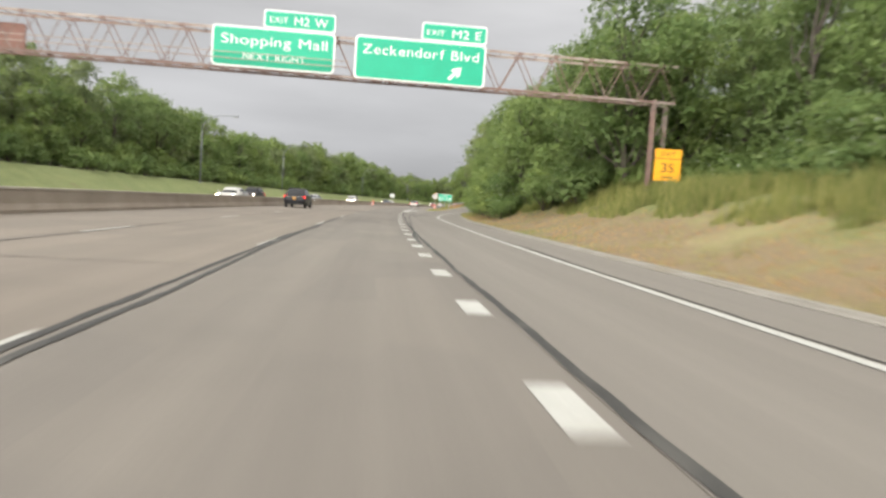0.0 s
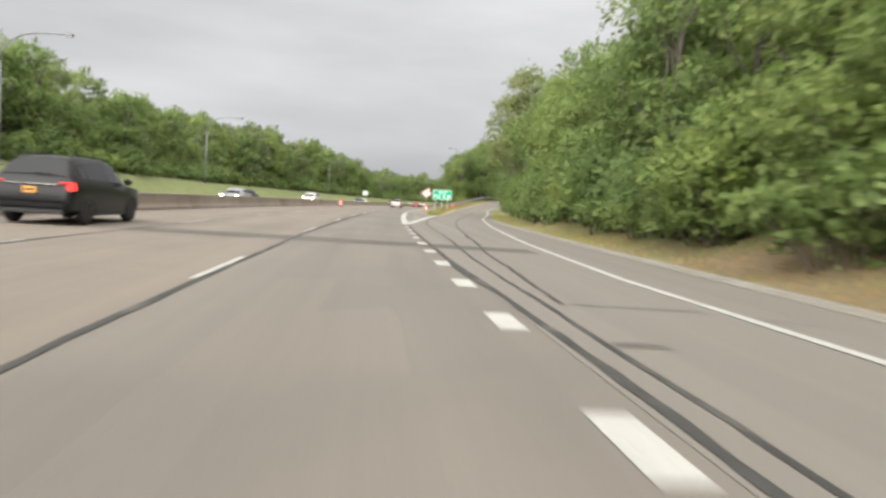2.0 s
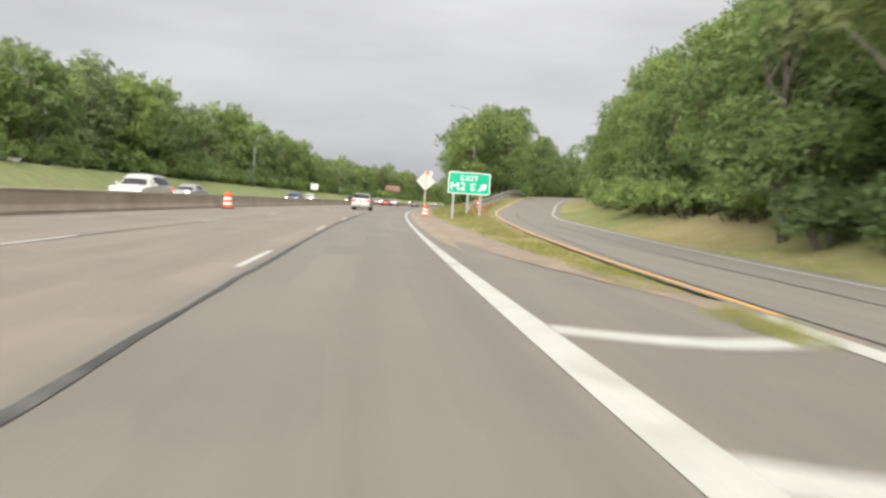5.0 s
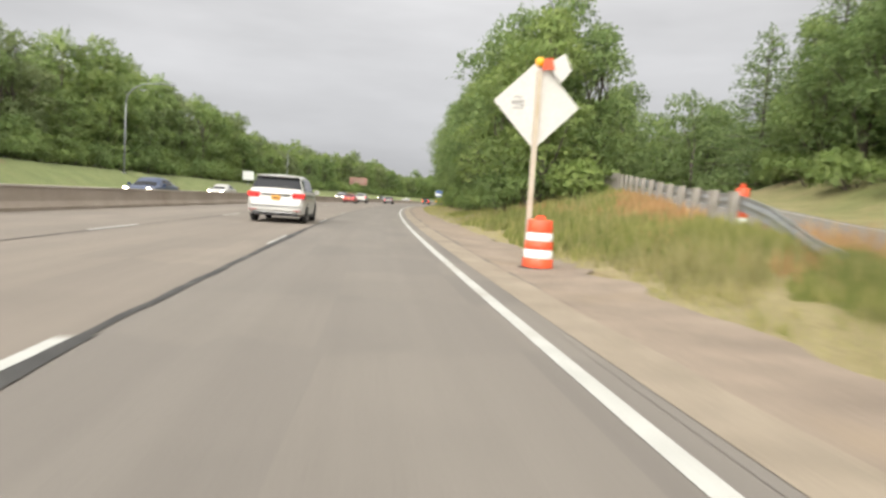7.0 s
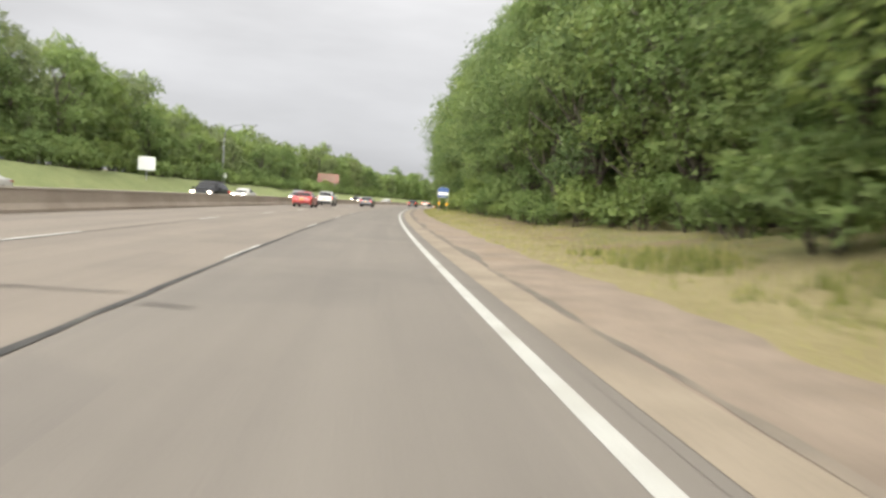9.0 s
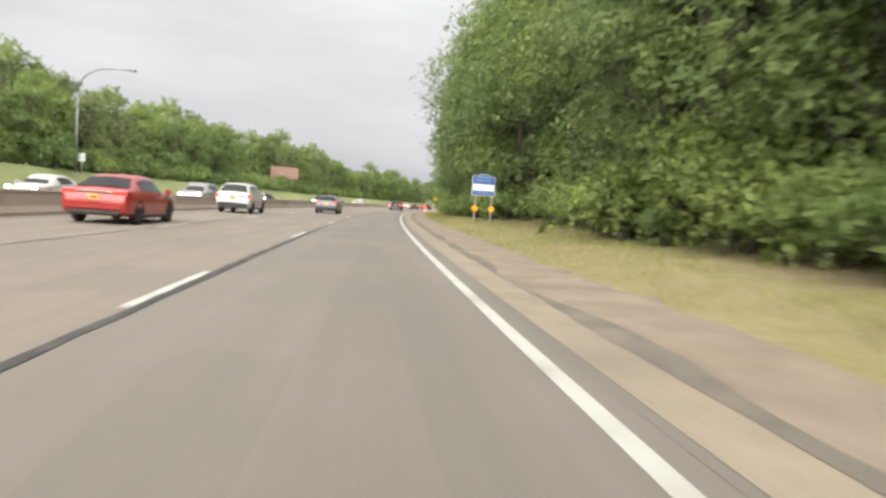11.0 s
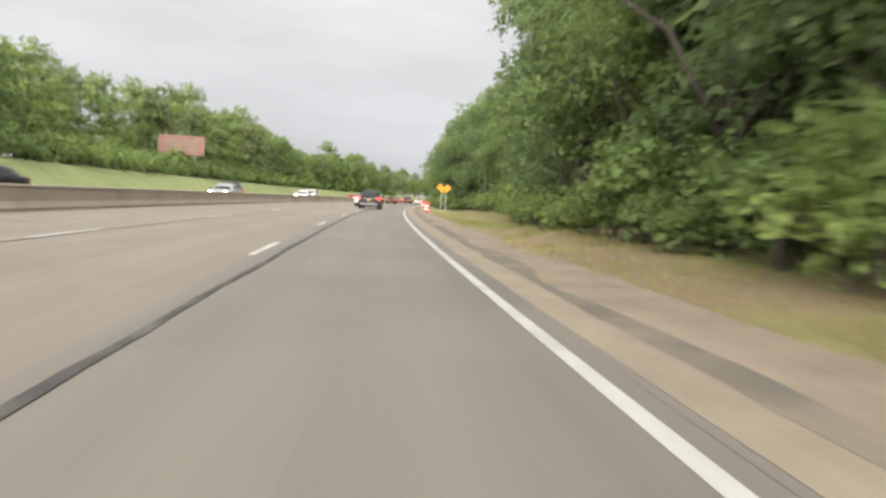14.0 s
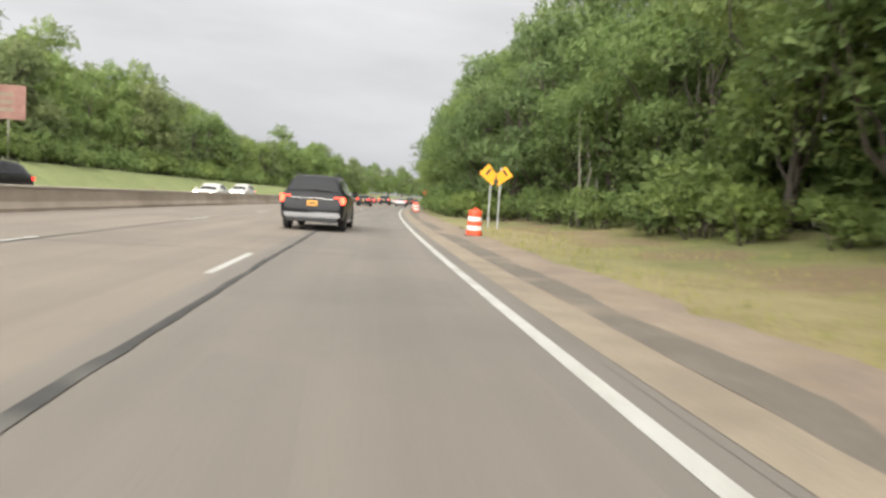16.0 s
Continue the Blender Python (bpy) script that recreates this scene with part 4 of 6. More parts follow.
def guard_rail():
    t = thing("guard_rail", "grey weathered steel guard rail on wooden blocks", "guard rail")
    rows = [(s, RAIL_U(s)) for s in np.arange(150.2, 206, 1.9)]
    prof = [(0.0, -0.155), (0.04, -0.12), (0.04, -0.06), (0.0, -0.025), (0.0, 0.025), (0.04, 0.06), (0.04, 0.12), (0.0, 0.155)]
    verts, faces = [], []
    k = len(prof)
    for i, (s, u) in enumerate(rows):
        z = lie(s, u) + 0.8 - 0.85 * (1 - smooth(150.0, 155.6, s))
        for d, h in prof:
            verts.append(at(s, u + 0.12 + d, z + h))
    for i in range(len(rows) - 1):
        for a in range(k - 1):
            faces.append((i * k + a, i * k + a + 1, (i + 1) * k + a + 1, (i + 1) * k + a))
    ob = part("beam", mesh_of("beam", verts, faces, STEEL, smooth=True), None, t)
    sol = ob.modifiers.new("thick", "SOLIDIFY")
    sol.thickness = 0.012
    for i, (s, u) in enumerate(rows[3:]):
        if i % 1 == 0:
            z = lie(s, u)
            b = part("post", box(-0.08, 0.08, -0.1, 0.1, z - 0.3, z + 1.02, 0.01), WOOD_POST, t)
            b.matrix_world = stand(s, u)


guard_rail()


def street_lamp(s, u, height, reach, toward, label, base=None):
    z = lie(s, u) if base is None else base
    t = thing("street_lamp", label, "street lamp", "parkway lamps", m=stand(s, u, z))
    v, f = tube([(0, 0, -0.2), (0, 0, height * 0.5), (0, 0, height)], [0.11, 0.09, 0.07], 10)
    part("pole", mesh_of("pole", v, f, LAMP_STEEL, smooth=True), None, t)
    k = 1 if toward > 0 else -1
    pts = [(0, 0, height - 0.05), (k * reach * 0.03, 0, height + 0.7), (k * reach * 0.14, 0, height + 1.35), (k * reach * 0.32, 0, height + 1.85), (k * reach * 0.5, 0, height + 2.02), (k * reach * 0.75, 0, height + 2.08), (k * reach, 0, height + 2.05)]
    v, f = tube(pts, [0.075, 0.072, 0.07, 0.065, 0.06, 0.055, 0.05], 8)
    part("arm", mesh_of("arm", v, f, LAMP_STEEL, smooth=True), None, t)
    head = box(k * reach - 0.35, k * reach + 0.35, -0.14, 0.14, height + 1.97, height + 2.15, 0.05)
    part("lamp_head", head, LAMP_STEEL, t)
    part("lens", box(k * reach - 0.2, k * reach + 0.25, -0.1, 0.1, height + 1.93, height + 1.97, 0.01), CLEAR, t)
    part("base_plate", box(-0.2, 0.2, -0.2, 0.2, -0.06, 0.06, 0.02), STEEL, t)


for s in (87, 130.3, 212, 283):
    street_lamp(s, -29.0, 7.3, 4.6, 1, "grey steel street lamp with curved arm on bank")
street_lamp(178.5, 7.6, 9.9, 3.0, -1, "tall grey steel street lamp behind the roadside tree")


def blue_sign():
    s0, u0 = 261.8, 4.72
    t = thing("park_sign", "blue and white roadside sign on two posts", "road sign", m=stand(s0, u0, 0, -3))
    mid, half = -0.05, 0.68
    dome = [(mid + half * x, z) for x, z in ((1, 2.98), (0.96, 3.06), (0.84, 3.1), (0.66, 3.13), (0.5, 3.19), (0.2, 3.22), (-0.2, 3.22), (-0.5, 3.19), (-0.66, 3.13), (-0.84, 3.1), (-0.96, 3.06), (-1, 2.98))]
    part("backing", plate([(mid - half, 1.94), (mid + half, 1.94), *dome], -0.012, 0.02), SIGN_BACK, t, "pale weathered panel edge")
    part("upper_panel", plate([(mid - 0.65, 2.62), (mid + 0.65, 2.62), *[(mid + (x - mid) * 0.96, z - 0.02) for x, z in dome]], -0.018, 0.0), BLUE, t)
    part("middle_panel", plate(round_rect(mid - 0.6, mid + 0.6, 2.24, 2.62, 0.02), -0.0165, 0.0), WHITE, t, "white panel")
    part("lower_panel", plate([(mid - 0.64, 1.98), (mid + 0.64, 1.98), (mid + 0.64, 2.24), (mid - 0.64, 2.24)], -0.018, 0.0), BLUE, t)
    for x0, x1, z0, z1 in ((-0.45, 0.35, 3.0, 3.06), (-0.5, -0.1, 2.8, 2.86), (-0.02, 0.42, 2.8, 2.86), (-0.52, 0.42, 2.08, 2.13)):
        part("legend_bar", box(x0, x1, -0.022, -0.017, z0, z1), PALE_LEGEND, t)
    for x in (-0.49, 0.47):
        part("post", box(x - 0.05, x + 0.05, 0.02, 0.11, lie(s0, u0 + x) - 0.3, 2.9, 0.01), WOOD_POST, t)
        part("marker", plate([(x, 0.97), (x + 0.21, 1.19), (x, 1.41), (x - 0.21, 1.19)], -0.0, 0.02), AMBER, t, "amber diamond object marker")


blue_sign()


def arrow_sign():
    s0, u0 = 348.3, 3.95
    g = lie(s0, u0)
    t = thing("warning_sign", "amber split-arrow warning panel on two thin posts", "road sign", m=stand(s0, u0, 0, -2))
    part("panel", plate([(-0.78, 2.58), (-0.12, 2.06), (0.12, 2.44), (-0.36, 3.04)], -0.012, 0.0), AMBER, t)
    part("panel", plate([(0.78, 2.54), (0.42, 2.98), (-0.06, 2.5), (0.1, 2.04)], -0.02, -0.0125), AMBER, t)
    arrow_shape(0.02, 2.3, 0.42, t, -0.024, BLACK, 180)
    part("legend_bar", plate([(-0.5, 2.56), (-0.42, 2.5), (-0.2, 2.78), (-0.28, 2.84)], -0.016, -0.0121), BLACK, t)
    part("legend_bar", plate([(0.28, 2.76), (0.48, 2.5), (0.55, 2.56), (0.36, 2.82)], -0.024, -0.0201), BLACK, t)
    for x in (-0.22, 0.22):
        part("post", box(x - 0.035, x + 0.035, 0.012, 0.07, g - 0.3, 2.9, 0.006), STEEL, t)


arrow_sign()


def back_sign(s, u, w, h, zc, label, material=WHITE, posts=1, bars=0, category="road sign"):
    g = lie(s, u)
    t = thing("roadside_sign", label, category, m=stand(s, u, 0))
    part("panel", plate(round_rect(-w / 2, w / 2, zc - h / 2, zc + h / 2, min(0.06, h * 0.1)), -0.015, 0.015), material, t)
    for x in (0.0,) if posts == 1 else (-w * 0.3, w * 0.3):
        part("post", box(x - 0.05, x + 0.05, 0.015, 0.1, g - 0.3, zc + h * 0.4, 0.01), STEEL if material is WHITE else WOOD_POST, t)
    for k in range(bars):
        part("legend_bar", box(-w * 0.36, w * 0.36, -0.021, -0.014, zc + h * (0.22 - 0.22 * k) - h * 0.06, zc + h * (0.22 - 0.22 * k) + h * 0.06), GRAVEL, t)


back_sign(255.8, -28.6, 1.9, 1.5, 3.5, "white sign seen on a post on the bank")
back_sign(284.0, -29, 0.6, 0.75, 3.45, "small white sign on a single post", bars=0)
back_sign(371, -32.2, 6.4, 2.6, 6.6, "large brown weathered parkway sign on timber posts", BROWN_SIGN, 2, 3)

# ---- vehicles ----


def vehicle(name, label, category, paint, kind, m, brake=False, lower=None, reverse=False):
    """A road vehicle, tail at y = 0 and nose at y = length; loft of cross-sections, with panes, lamps, wheels and trim."""
    t = thing(name, label, category, m=m)
    # y, underside, waist, roof, half width at waist, half width at roof
    if kind == "van":
        L, half, r = 5.1, 1.0, 0.345
        st = [(0.0, .36, .62, .64, .80, .76), (0.06, .30, .86, .88, .93, .86), (0.14, .28, 1.02, 1.06, .97, .86), (0.22, .27, 1.10, 1.20, .98, .84), (0.52, .24, 1.12, 1.66, 1.0, .74), (0.9, .22, 1.12, 1.71, 1.0, .75), (2.3, .22, 1.10, 1.73, 1.0, .75), (3.25, .22, 1.08, 1.70, 1.0, .74), (3.75, .22, 1.06, 1.52, 1.0, .72), (4.25, .23, 1.02, 1.07, .99, .80), (4.8, .26, .88, .92, .95, .74), (5.03, .3, .66, .70, .86, .62), (5.1, .36, .52, .54, .72, .55)]
        side = [(4, 5, .14), (5, 6, .04), (6, 7, .04), (7, 8, .06)]
        rear_pane, front_pane, wheels = (3, 4), (8, 9), (1.05, 4.05)
    elif kind == "suv":
        L, half, r = 4.8, 0.97, 0.37
        st = [(0.0, .45, .66, .68, .84, .78), (0.05, .36, .9, .92, .92, .84), (0.12, .32, 1.05, 1.09, .95, .82), (0.2, .30, 1.13, 1.19, .96, .8), (0.62, .27, 1.14, 1.64, .97, .66), (1.0, .26, 1.13, 1.71, .97, .68), (2.2, .26, 1.12, 1.74, .97, .69), (2.85, .26, 1.10, 1.70, .97, .68), (3.3, .26, 1.08, 1.45, .97, .68), (3.65, .27, 1.05, 1.09, .96, .78), (4.45, .3, .98, 1.02, .93, .76), (4.72, .36, .76, .8, .86, .66), (4.8, .42, .58, .6, .76, .6)]
        side = [(4, 5, .12), (5, 6, .04), (6, 7, .04), (7, 8, .06)]
        rear_pane, front_pane, wheels = (3, 4), (8, 9), (0.98, 3.85)
    else:
        L, half, r = 4.75, 0.92, 0.33
        st = [(0.0, .40, .62, .64, .76, .7), (0.05, .30, .84, .86, .86, .78), (0.14, .26, .96, 1.0, .90, .78), (0.62, .22, .98, 1.03, .92, .78), (1.22, .2, .97, 1.36, .92, .62), (1.6, .2, .96, 1.44, .92, .62), (2.3, .2, .94, 1.46, .92, .62), (2.7, .2, .93, 1.42, .92, .62), (3.15, .2, .92, 1.18, .92, .64), (3.5, .2, .9, .94, .92, .74), (4.3, .22, .8, .84, .88, .7), (4.65, .28, .64, .68, .82, .6), (4.75, .34, .5, .52, .7, .52)]
        side = [(4, 5, .1), (5, 6, .04), (6, 7, .04), (7, 8, .06)]
        rear_pane, front_pane, wheels = (3, 4), (8, 9), (1.0, 3.75)

    def section(row):
        y, zb, zw, zr, w, wr = row
        h = zw - zb
        return [(0, y, zb), (w * .8, y, zb), (w * .97, y, zb + .1 * h), (w, y, zb + .45 * h), (w * 1.0, y, zb + .72 * h), (w * .965, y, zw), (wr + (w * .965 - wr) * .12 if zr - zw > .2 else wr * 1.04, y, zr - .07 * min(1, (zr - zw) / .2)), (wr * .86, y, zr), (0, y, zr + .025)]

    secs = [section(row) for row in st]
    k = len(secs[0])
    verts, faces = [], []
    for sgn in (1, -1):
        for sc in secs:
            verts += [(sgn * x, y, z) for x, y, z in sc]
    off = len(secs) * k
    for i, a in product(range(len(secs) - 1), range(k - 1)):
        q = (i * k + a, (i + 1) * k + a, (i + 1) * k + a + 1, i * k + a + 1)
        faces.append(q)
        faces.append(tuple(off + v for v in q)[::-1])
    for i, flip in ((0, False), (len(secs) - 1, True)):
        ring = [i * k + a for a in range(k)] + [off + i * k + a for a in range(k - 2, 0, -1)]
        faces.append(ring[::-1] if flip else ring)
    me = mesh_of("body", verts, faces, paint, smooth=True)
    bm = bmesh.new()
    bm.from_mesh(me)
    bmesh.ops.remove_doubles(bm, verts=bm.verts, dist=1e-4)
    bmesh.ops.recalc_face_normals(bm, faces=bm.faces)
    for e in bm.edges:
        if len(e.link_faces) == 2 and e.calc_face_angle(0) > radians(38):
            e.smooth = False
    bm.to_mesh(me)
    bm.free()
    part("body", me, None, t)

    def pane(name, a, b, c, d, lift, inset=0.0):
        """A thin pane over four corners."""
        ps = [Vector(p) for p in (a, b, c, d)]
        n = (ps[1] - ps[0]).cross(ps[3] - ps[0]).normalized()
        mid_ = sum(ps, Vector()) / 4
        if n.dot(mid_ - Vector((0, L / 2, 0.8))) < 0:
            n = -n
        ps = [p + (mid_ - p) * inset for p in ps]
        vv = [p + n * lift for p in ps] + [p - n * 0.01 for p in ps]
        part(name, mesh_of(name, vv, [(0, 1, 2, 3), (7, 6, 5, 4), (0, 4, 5, 1), (1, 5, 6, 2), (2, 6, 7, 3), (3, 7, 4, 0)], GLASS), None, t)

    for i, j, inset in side:
        for sgn in (1, -1):
            f = lambda p: (p[0] * sgn, p[1], p[2])
            lo, hi = 0.06, 0.9
            a, b = Vector(f(secs[i][5])), Vector(f(secs[j][5]))
            d, c = Vector(f(secs[i][6])), Vector(f(secs[j][6]))
            pane("side_window", a.lerp(d, lo), b.lerp(c, lo), b.lerp(c, hi), a.lerp(d, hi), 0.008, inset)
    i, j = rear_pane
    lo, hi = (0.04, 0.92)
    A, B = secs[i], secs[j]
    wide = 1.13 if kind == "van" else 1.05
    pl, pr = Vector((A[6][0] * (1.0 if kind == "van" else .93), A[7][1], A[7][2])), Vector((-A[6][0] * (1.0 if kind == "van" else .93), A[7][1], A[7][2]))
    ql, qr = Vector((B[7][0] * wide, B[7][1], B[7][2])), Vector((-B[7][0] * wide, B[7][1], B[7][2]))
    n = (ql - pl).cross(pr - pl).normalized()
    n = -n if n.y > 0 else n
    row = []
    for f in (lo, hi):
        a, c = pl.lerp(ql, f), pr.lerp(qr, f)
        row += [a + n * 0.014, (a + c) / 2 + n * 0.014 + Vector((0, 0, 0.034)), c + n * 0.014]
    vv = row + [v - n * 0.03 for v in row]
    part("rear_window", mesh_of("rear_window", vv, [(0, 1, 4, 3), (1, 2, 5, 4), (6, 9, 10, 7), (7, 10, 11, 8), (0, 6, 7, 1), (1, 7, 8, 2), (3, 4, 10, 9), (4, 5, 11, 10), (0, 3, 9, 6), (2, 8, 11, 5)], GLASS, smooth=False), None, t)
    part("rear_wiper", rod(pl.lerp(pr, 0.5) + n * 0.05 + Vector((0, 0, 0.05)), pl.lerp(pr, 0.22).lerp(ql.lerp(qr, 0.22), 0.12) + n * 0.05, 0.012, sides=6), PLASTIC, t)
    i, j = front_pane
    A, B = secs[j], secs[i]
    pl, pr = Vector((A[7][0] * 1.02, A[7][1], A[7][2])), Vector((-A[7][0] * 1.02, A[7][1], A[7][2]))
    ql, qr = Vector((B[7][0] * 1.02, B[7][1], B[7][2])), Vector((-B[7][0] * 1.02, B[7][1], B[7][2]))
    n = (ql - pl).cross(pr - pl).normalized()
    n = -n if n.y < 0 else n
    row = []
    for f in (0.06, 0.94):
        a, c = pl.lerp(ql, f), pr.lerp(qr, f)
        row += [a + n * 0.012, (a + c) / 2 + n * 0.012 + Vector((0, 0, 0.034)), c + n * 0.012]
    vv = row + [v - n * 0.03 for v in row]
    part("windscreen", mesh_of("windscreen", vv, [(0, 1, 4, 3), (1, 2, 5, 4), (6, 9, 10, 7), (7, 10, 11, 8), (0, 6, 7, 1), (1, 7, 8, 2), (3, 4, 10, 9), (4, 5, 11, 10), (0, 3, 9, 6), (2, 8, 11, 5)], GLASS, smooth=False), None, t)
    # tail: lamps, bumper, plate
    tw, tz = st[2][4], st[2][2]
    lit = BRAKE if brake else TAIL
    for sgn in (1, -1):
        if kind == "van":
            lamp = part("tail_lamp", box(min(sgn * .52, sgn * .995), max(sgn * .52, sgn * .995), .055, .56, tz - .19, tz + .06, .05), LENS, t, "dark red tail lamp lens")
            part("lit_bar", box(min(sgn * .56, sgn * .98), max(sgn * .56, sgn * .98), .04, .34, tz - .02, tz + .035, .015), lit, lamp, "glowing red bar")
            part("lit_bar", box(min(sgn * .56, sgn * .98), max(sgn * .56, sgn * .98), .04, .34, tz - .1, tz - .055, .015), lit, lamp, "glowing red bar")
            part("reverse_lamp", box(min(sgn * .58, sgn * .9), max(sgn * .58, sgn * .9), .042, .3, tz - .175, tz - .125, .015), CLEAR, lamp)
            part("reflector", box(min(sgn * .62, sgn * .88), max(sgn * .62, sgn * .88), -.056, .0, .44, .475, .008), LENS, t)
            part("sliding_rail", box(min(sgn * .985, sgn * 1.004), max(sgn * .985, sgn * 1.004), .55, 2.5, 1.0, 1.022, .006), PLASTIC, t)
        elif kind == "suv":
            bm = box(min(sgn * .84, sgn * .965), max(sgn * .84, sgn * .965), .03, .3, tz - .2, tz + .02, .02)
            part("tail_lamp", box(min(sgn * .66, sgn * .84), max(sgn * .66, sgn * .84), .03, .12, tz - .015, tz + .015, .01, bm=bm), lit, t, "lit red tail lamp")
        else:
            lamp = part("tail_lamp", box(min(sgn * .46, sgn * .895), max(sgn * .46, sgn * .895), .05, .36, tz - .16, tz - .02, .03), LENS, t, "dark red tail lamp lens")
            part("lit_bar", box(min(sgn * .5, sgn * .88), max(sgn * .5, sgn * .88), .04, .25, tz - .13, tz - .045, .015), lit, lamp, "glowing red bar")
        hz = .66 if kind == "sedan" else .78
        lamp = part("headlamp", box(min(sgn * .46, sgn * st[-3][4] * .96), max(sgn * .46, sgn * st[-3][4] * .96), L - .36, L - .09, hz, hz + .17, .03), CLEAR, t)
        if reverse:
            part("bulb", box(min(sgn * .52, sgn * .76), max(sgn * .52, sgn * .76), L - .2, L - .075, hz + .03, hz + .14, .02), HEAD, lamp, "lit bulb")
        part("mirror", box(min(sgn * half * .98, sgn * (half + .2)), max(sgn * half * .98, sgn * (half + .2)), L * .665, L * .665 + .12, st[7][2] - .02, st[7][2] + .16, .04), paint, t)
        part("door_handle", box(min(sgn * half, sgn * (half + .02)), max(sgn * half, sgn * (half + .02)), L * .52, L * .52 + .2, st[6][2] - .16, st[6][2] - .13, .008), CHROME, t)
        part("side_sill", box(min(sgn * half * .9, sgn * half * .985), max(sgn * half * .9, sgn * half * .985), wheels[0] + r, wheels[1] - r, st[6][1] - .03, st[6][1] + .09, .02), lower or PLASTIC, t)
    part("high_lamp", box(-.13, .13, st[4][0] - .04, st[4][0] + .02, st[4][3] - .04, st[4][3] - .005, .008), lit, t)
    part("bumper", box(-tw * .9, tw * .9, -.05, .12, .40, .60, .05), lower or paint, t)
    part("lower_trim", box(-tw * .82, tw * .82, -.03, .2, .28, .39, .03), PLASTIC, t)
    part("garnish", box(-.64 if kind == "suv" else -.5, .64 if kind == "suv" else .5, .01, .1, tz - .07 if kind != "van" else tz - .02, tz - .035 if kind != "van" else tz + .005, .01), CHROME if kind != "van" else PLASTIC, t)
    if kind == "van":
        part("roof_spoiler", box(-.74, .74, .34, .62, 1.635, 1.675, .02), paint, t)
        part("bumper_seam", box(-.9, .9, -.054, .0, .595, .605), PLASTIC, t)
        part("bumper_strip", box(-.62, .62, -.056, .0, .36, .385, .008), CHROME, t)
    PZ = tz - (.05 if kind == "van" else .12)
    pl_ = part("number_plate", box(-.155, .155, -.005, .05, PZ - .16, PZ, .006), PLATE, t, "plain orange plate")
    part("plate_bar", box(-.11, .11, -.009, -.004, PZ - .105, PZ - .055), BLACK, pl_)
    part("front_grille", box(-.5, .5, L - .12, L + .01, .42, .6, .03), PLASTIC, t)
    # wheels
    for y, sgn in product(wheels, (1, -1)):
        x = sgn * (half - .115)
        v, f = lathe([(r * .62, -.11), (r * .9, -.115), (r, -.08), (r, .08), (r * .9, .115), (r * .62, .11)], 28)
        w = part("wheel", mesh_of("tyre", v, f, RUBBER, smooth=True), None, t, "black tyre")
        w.matrix_local = pose(x, y, r, 0, 90, 0)
        v, f = lathe([(r * .6, -.05), (r * .64, .06), (r * .6, .112), (r * .5, .09), (r * .2, .1), (.02, .105)], 20)
        rim = part("rim", mesh_of("rim", v, f, RIM, smooth=True), None, w)
        if sgn < 0:
            rim.matrix_local = pose(0, 0, 0, 180, 0, 0)
        arch = []
        n = 14
        for q in range(n + 1):
            a = math.pi * q / n
            for rr in (r * 1.0, r * 1.16):
                arch += [(sgn * (half + .004), y + rr * math.cos(a), r + rr * math.sin(a)), (sgn * (half - .1), y + rr * math.cos(a), r + rr * math.sin(a))]
        fa = []
        for q in range(n):
            b = 4 * q
            fa += [(b, b + 2, b + 6, b + 4), (b + 2, b + 3, b + 7, b + 6), (b, b + 4, b + 5, b + 1)]
        part("wheel_arch", mesh_of("wheel_arch", arch, fa, PLASTIC if kind == "suv" else RUBBER), None, t)
    if kind == "suv":
        for sgn in (1, -1):
            v, f = tube([(sgn * .6, .75, 1.70), (sgn * .6, .85, 1.78), (sgn * .6, 2.6, 1.79), (sgn * .6, 2.75, 1.72)], [.02] * 4, 6)
            part("roof_rail", mesh_of("roof_rail", v, f, PLASTIC, smooth=True), None, t)
    return t


LENS = surf("tail_lamp_lens", (0.3, 0.02, 0.02), (0.38, 0.03, 0.03), 5, 40, 0.25, 0.0, coat=0.5)
PEARL = car_paint("pearl_white_paint", (0.50, 0.49, 0.46))
BLACKISH = car_paint("black_paint", (0.010, 0.010, 0.012), 0.0)
CHARCOAL = car_paint("charcoal_paint", (0.016, 0.015, 0.017), 0.0)
SILVER = car_paint("silver_paint", (0.34, 0.34, 0.35), 0.4)
GREY = car_paint("grey_paint", (0.11, 0.108, 0.112), 0.4)
RED = car_paint("red_paint", (0.35, 0.03, 0.025))
NAVY = car_paint("navy_paint", (0.03, 0.05, 0.11), 0.2)

vehicle("minivan", "pearl white minivan with lit red tail lamps", "minivan", PEARL, "van", stand(166.4, -4.9))
vehicle("suv", "dark charcoal suv with lit red tail lamps", "suv", CHARCOAL, "suv", stand(55.5, -9.7))
vehicle("suv", "black suv braking with bright red lamps and silver bumper", "suv", BLACKISH, "suv", stand(338.9, -3.3, 0, -2), True, SILVER)
vehicle("sedan", "dark grey sedan with lit red tail lamps", "car", GREY, "sedan", stand(276.1, -6.05))
vehicle("suv", "white suv with black lower trim", "suv", PEARL, "suv", stand(261.5, -9.7), False, PLASTIC)
vehicle("sedan", "white sedan further along the middle lane", "car", PEARL, "sedan", stand(352, -4.9))
vehicle("sedan", "red sedan with lit tail lamps", "car", RED, "sedan", stand(243, -9.2))

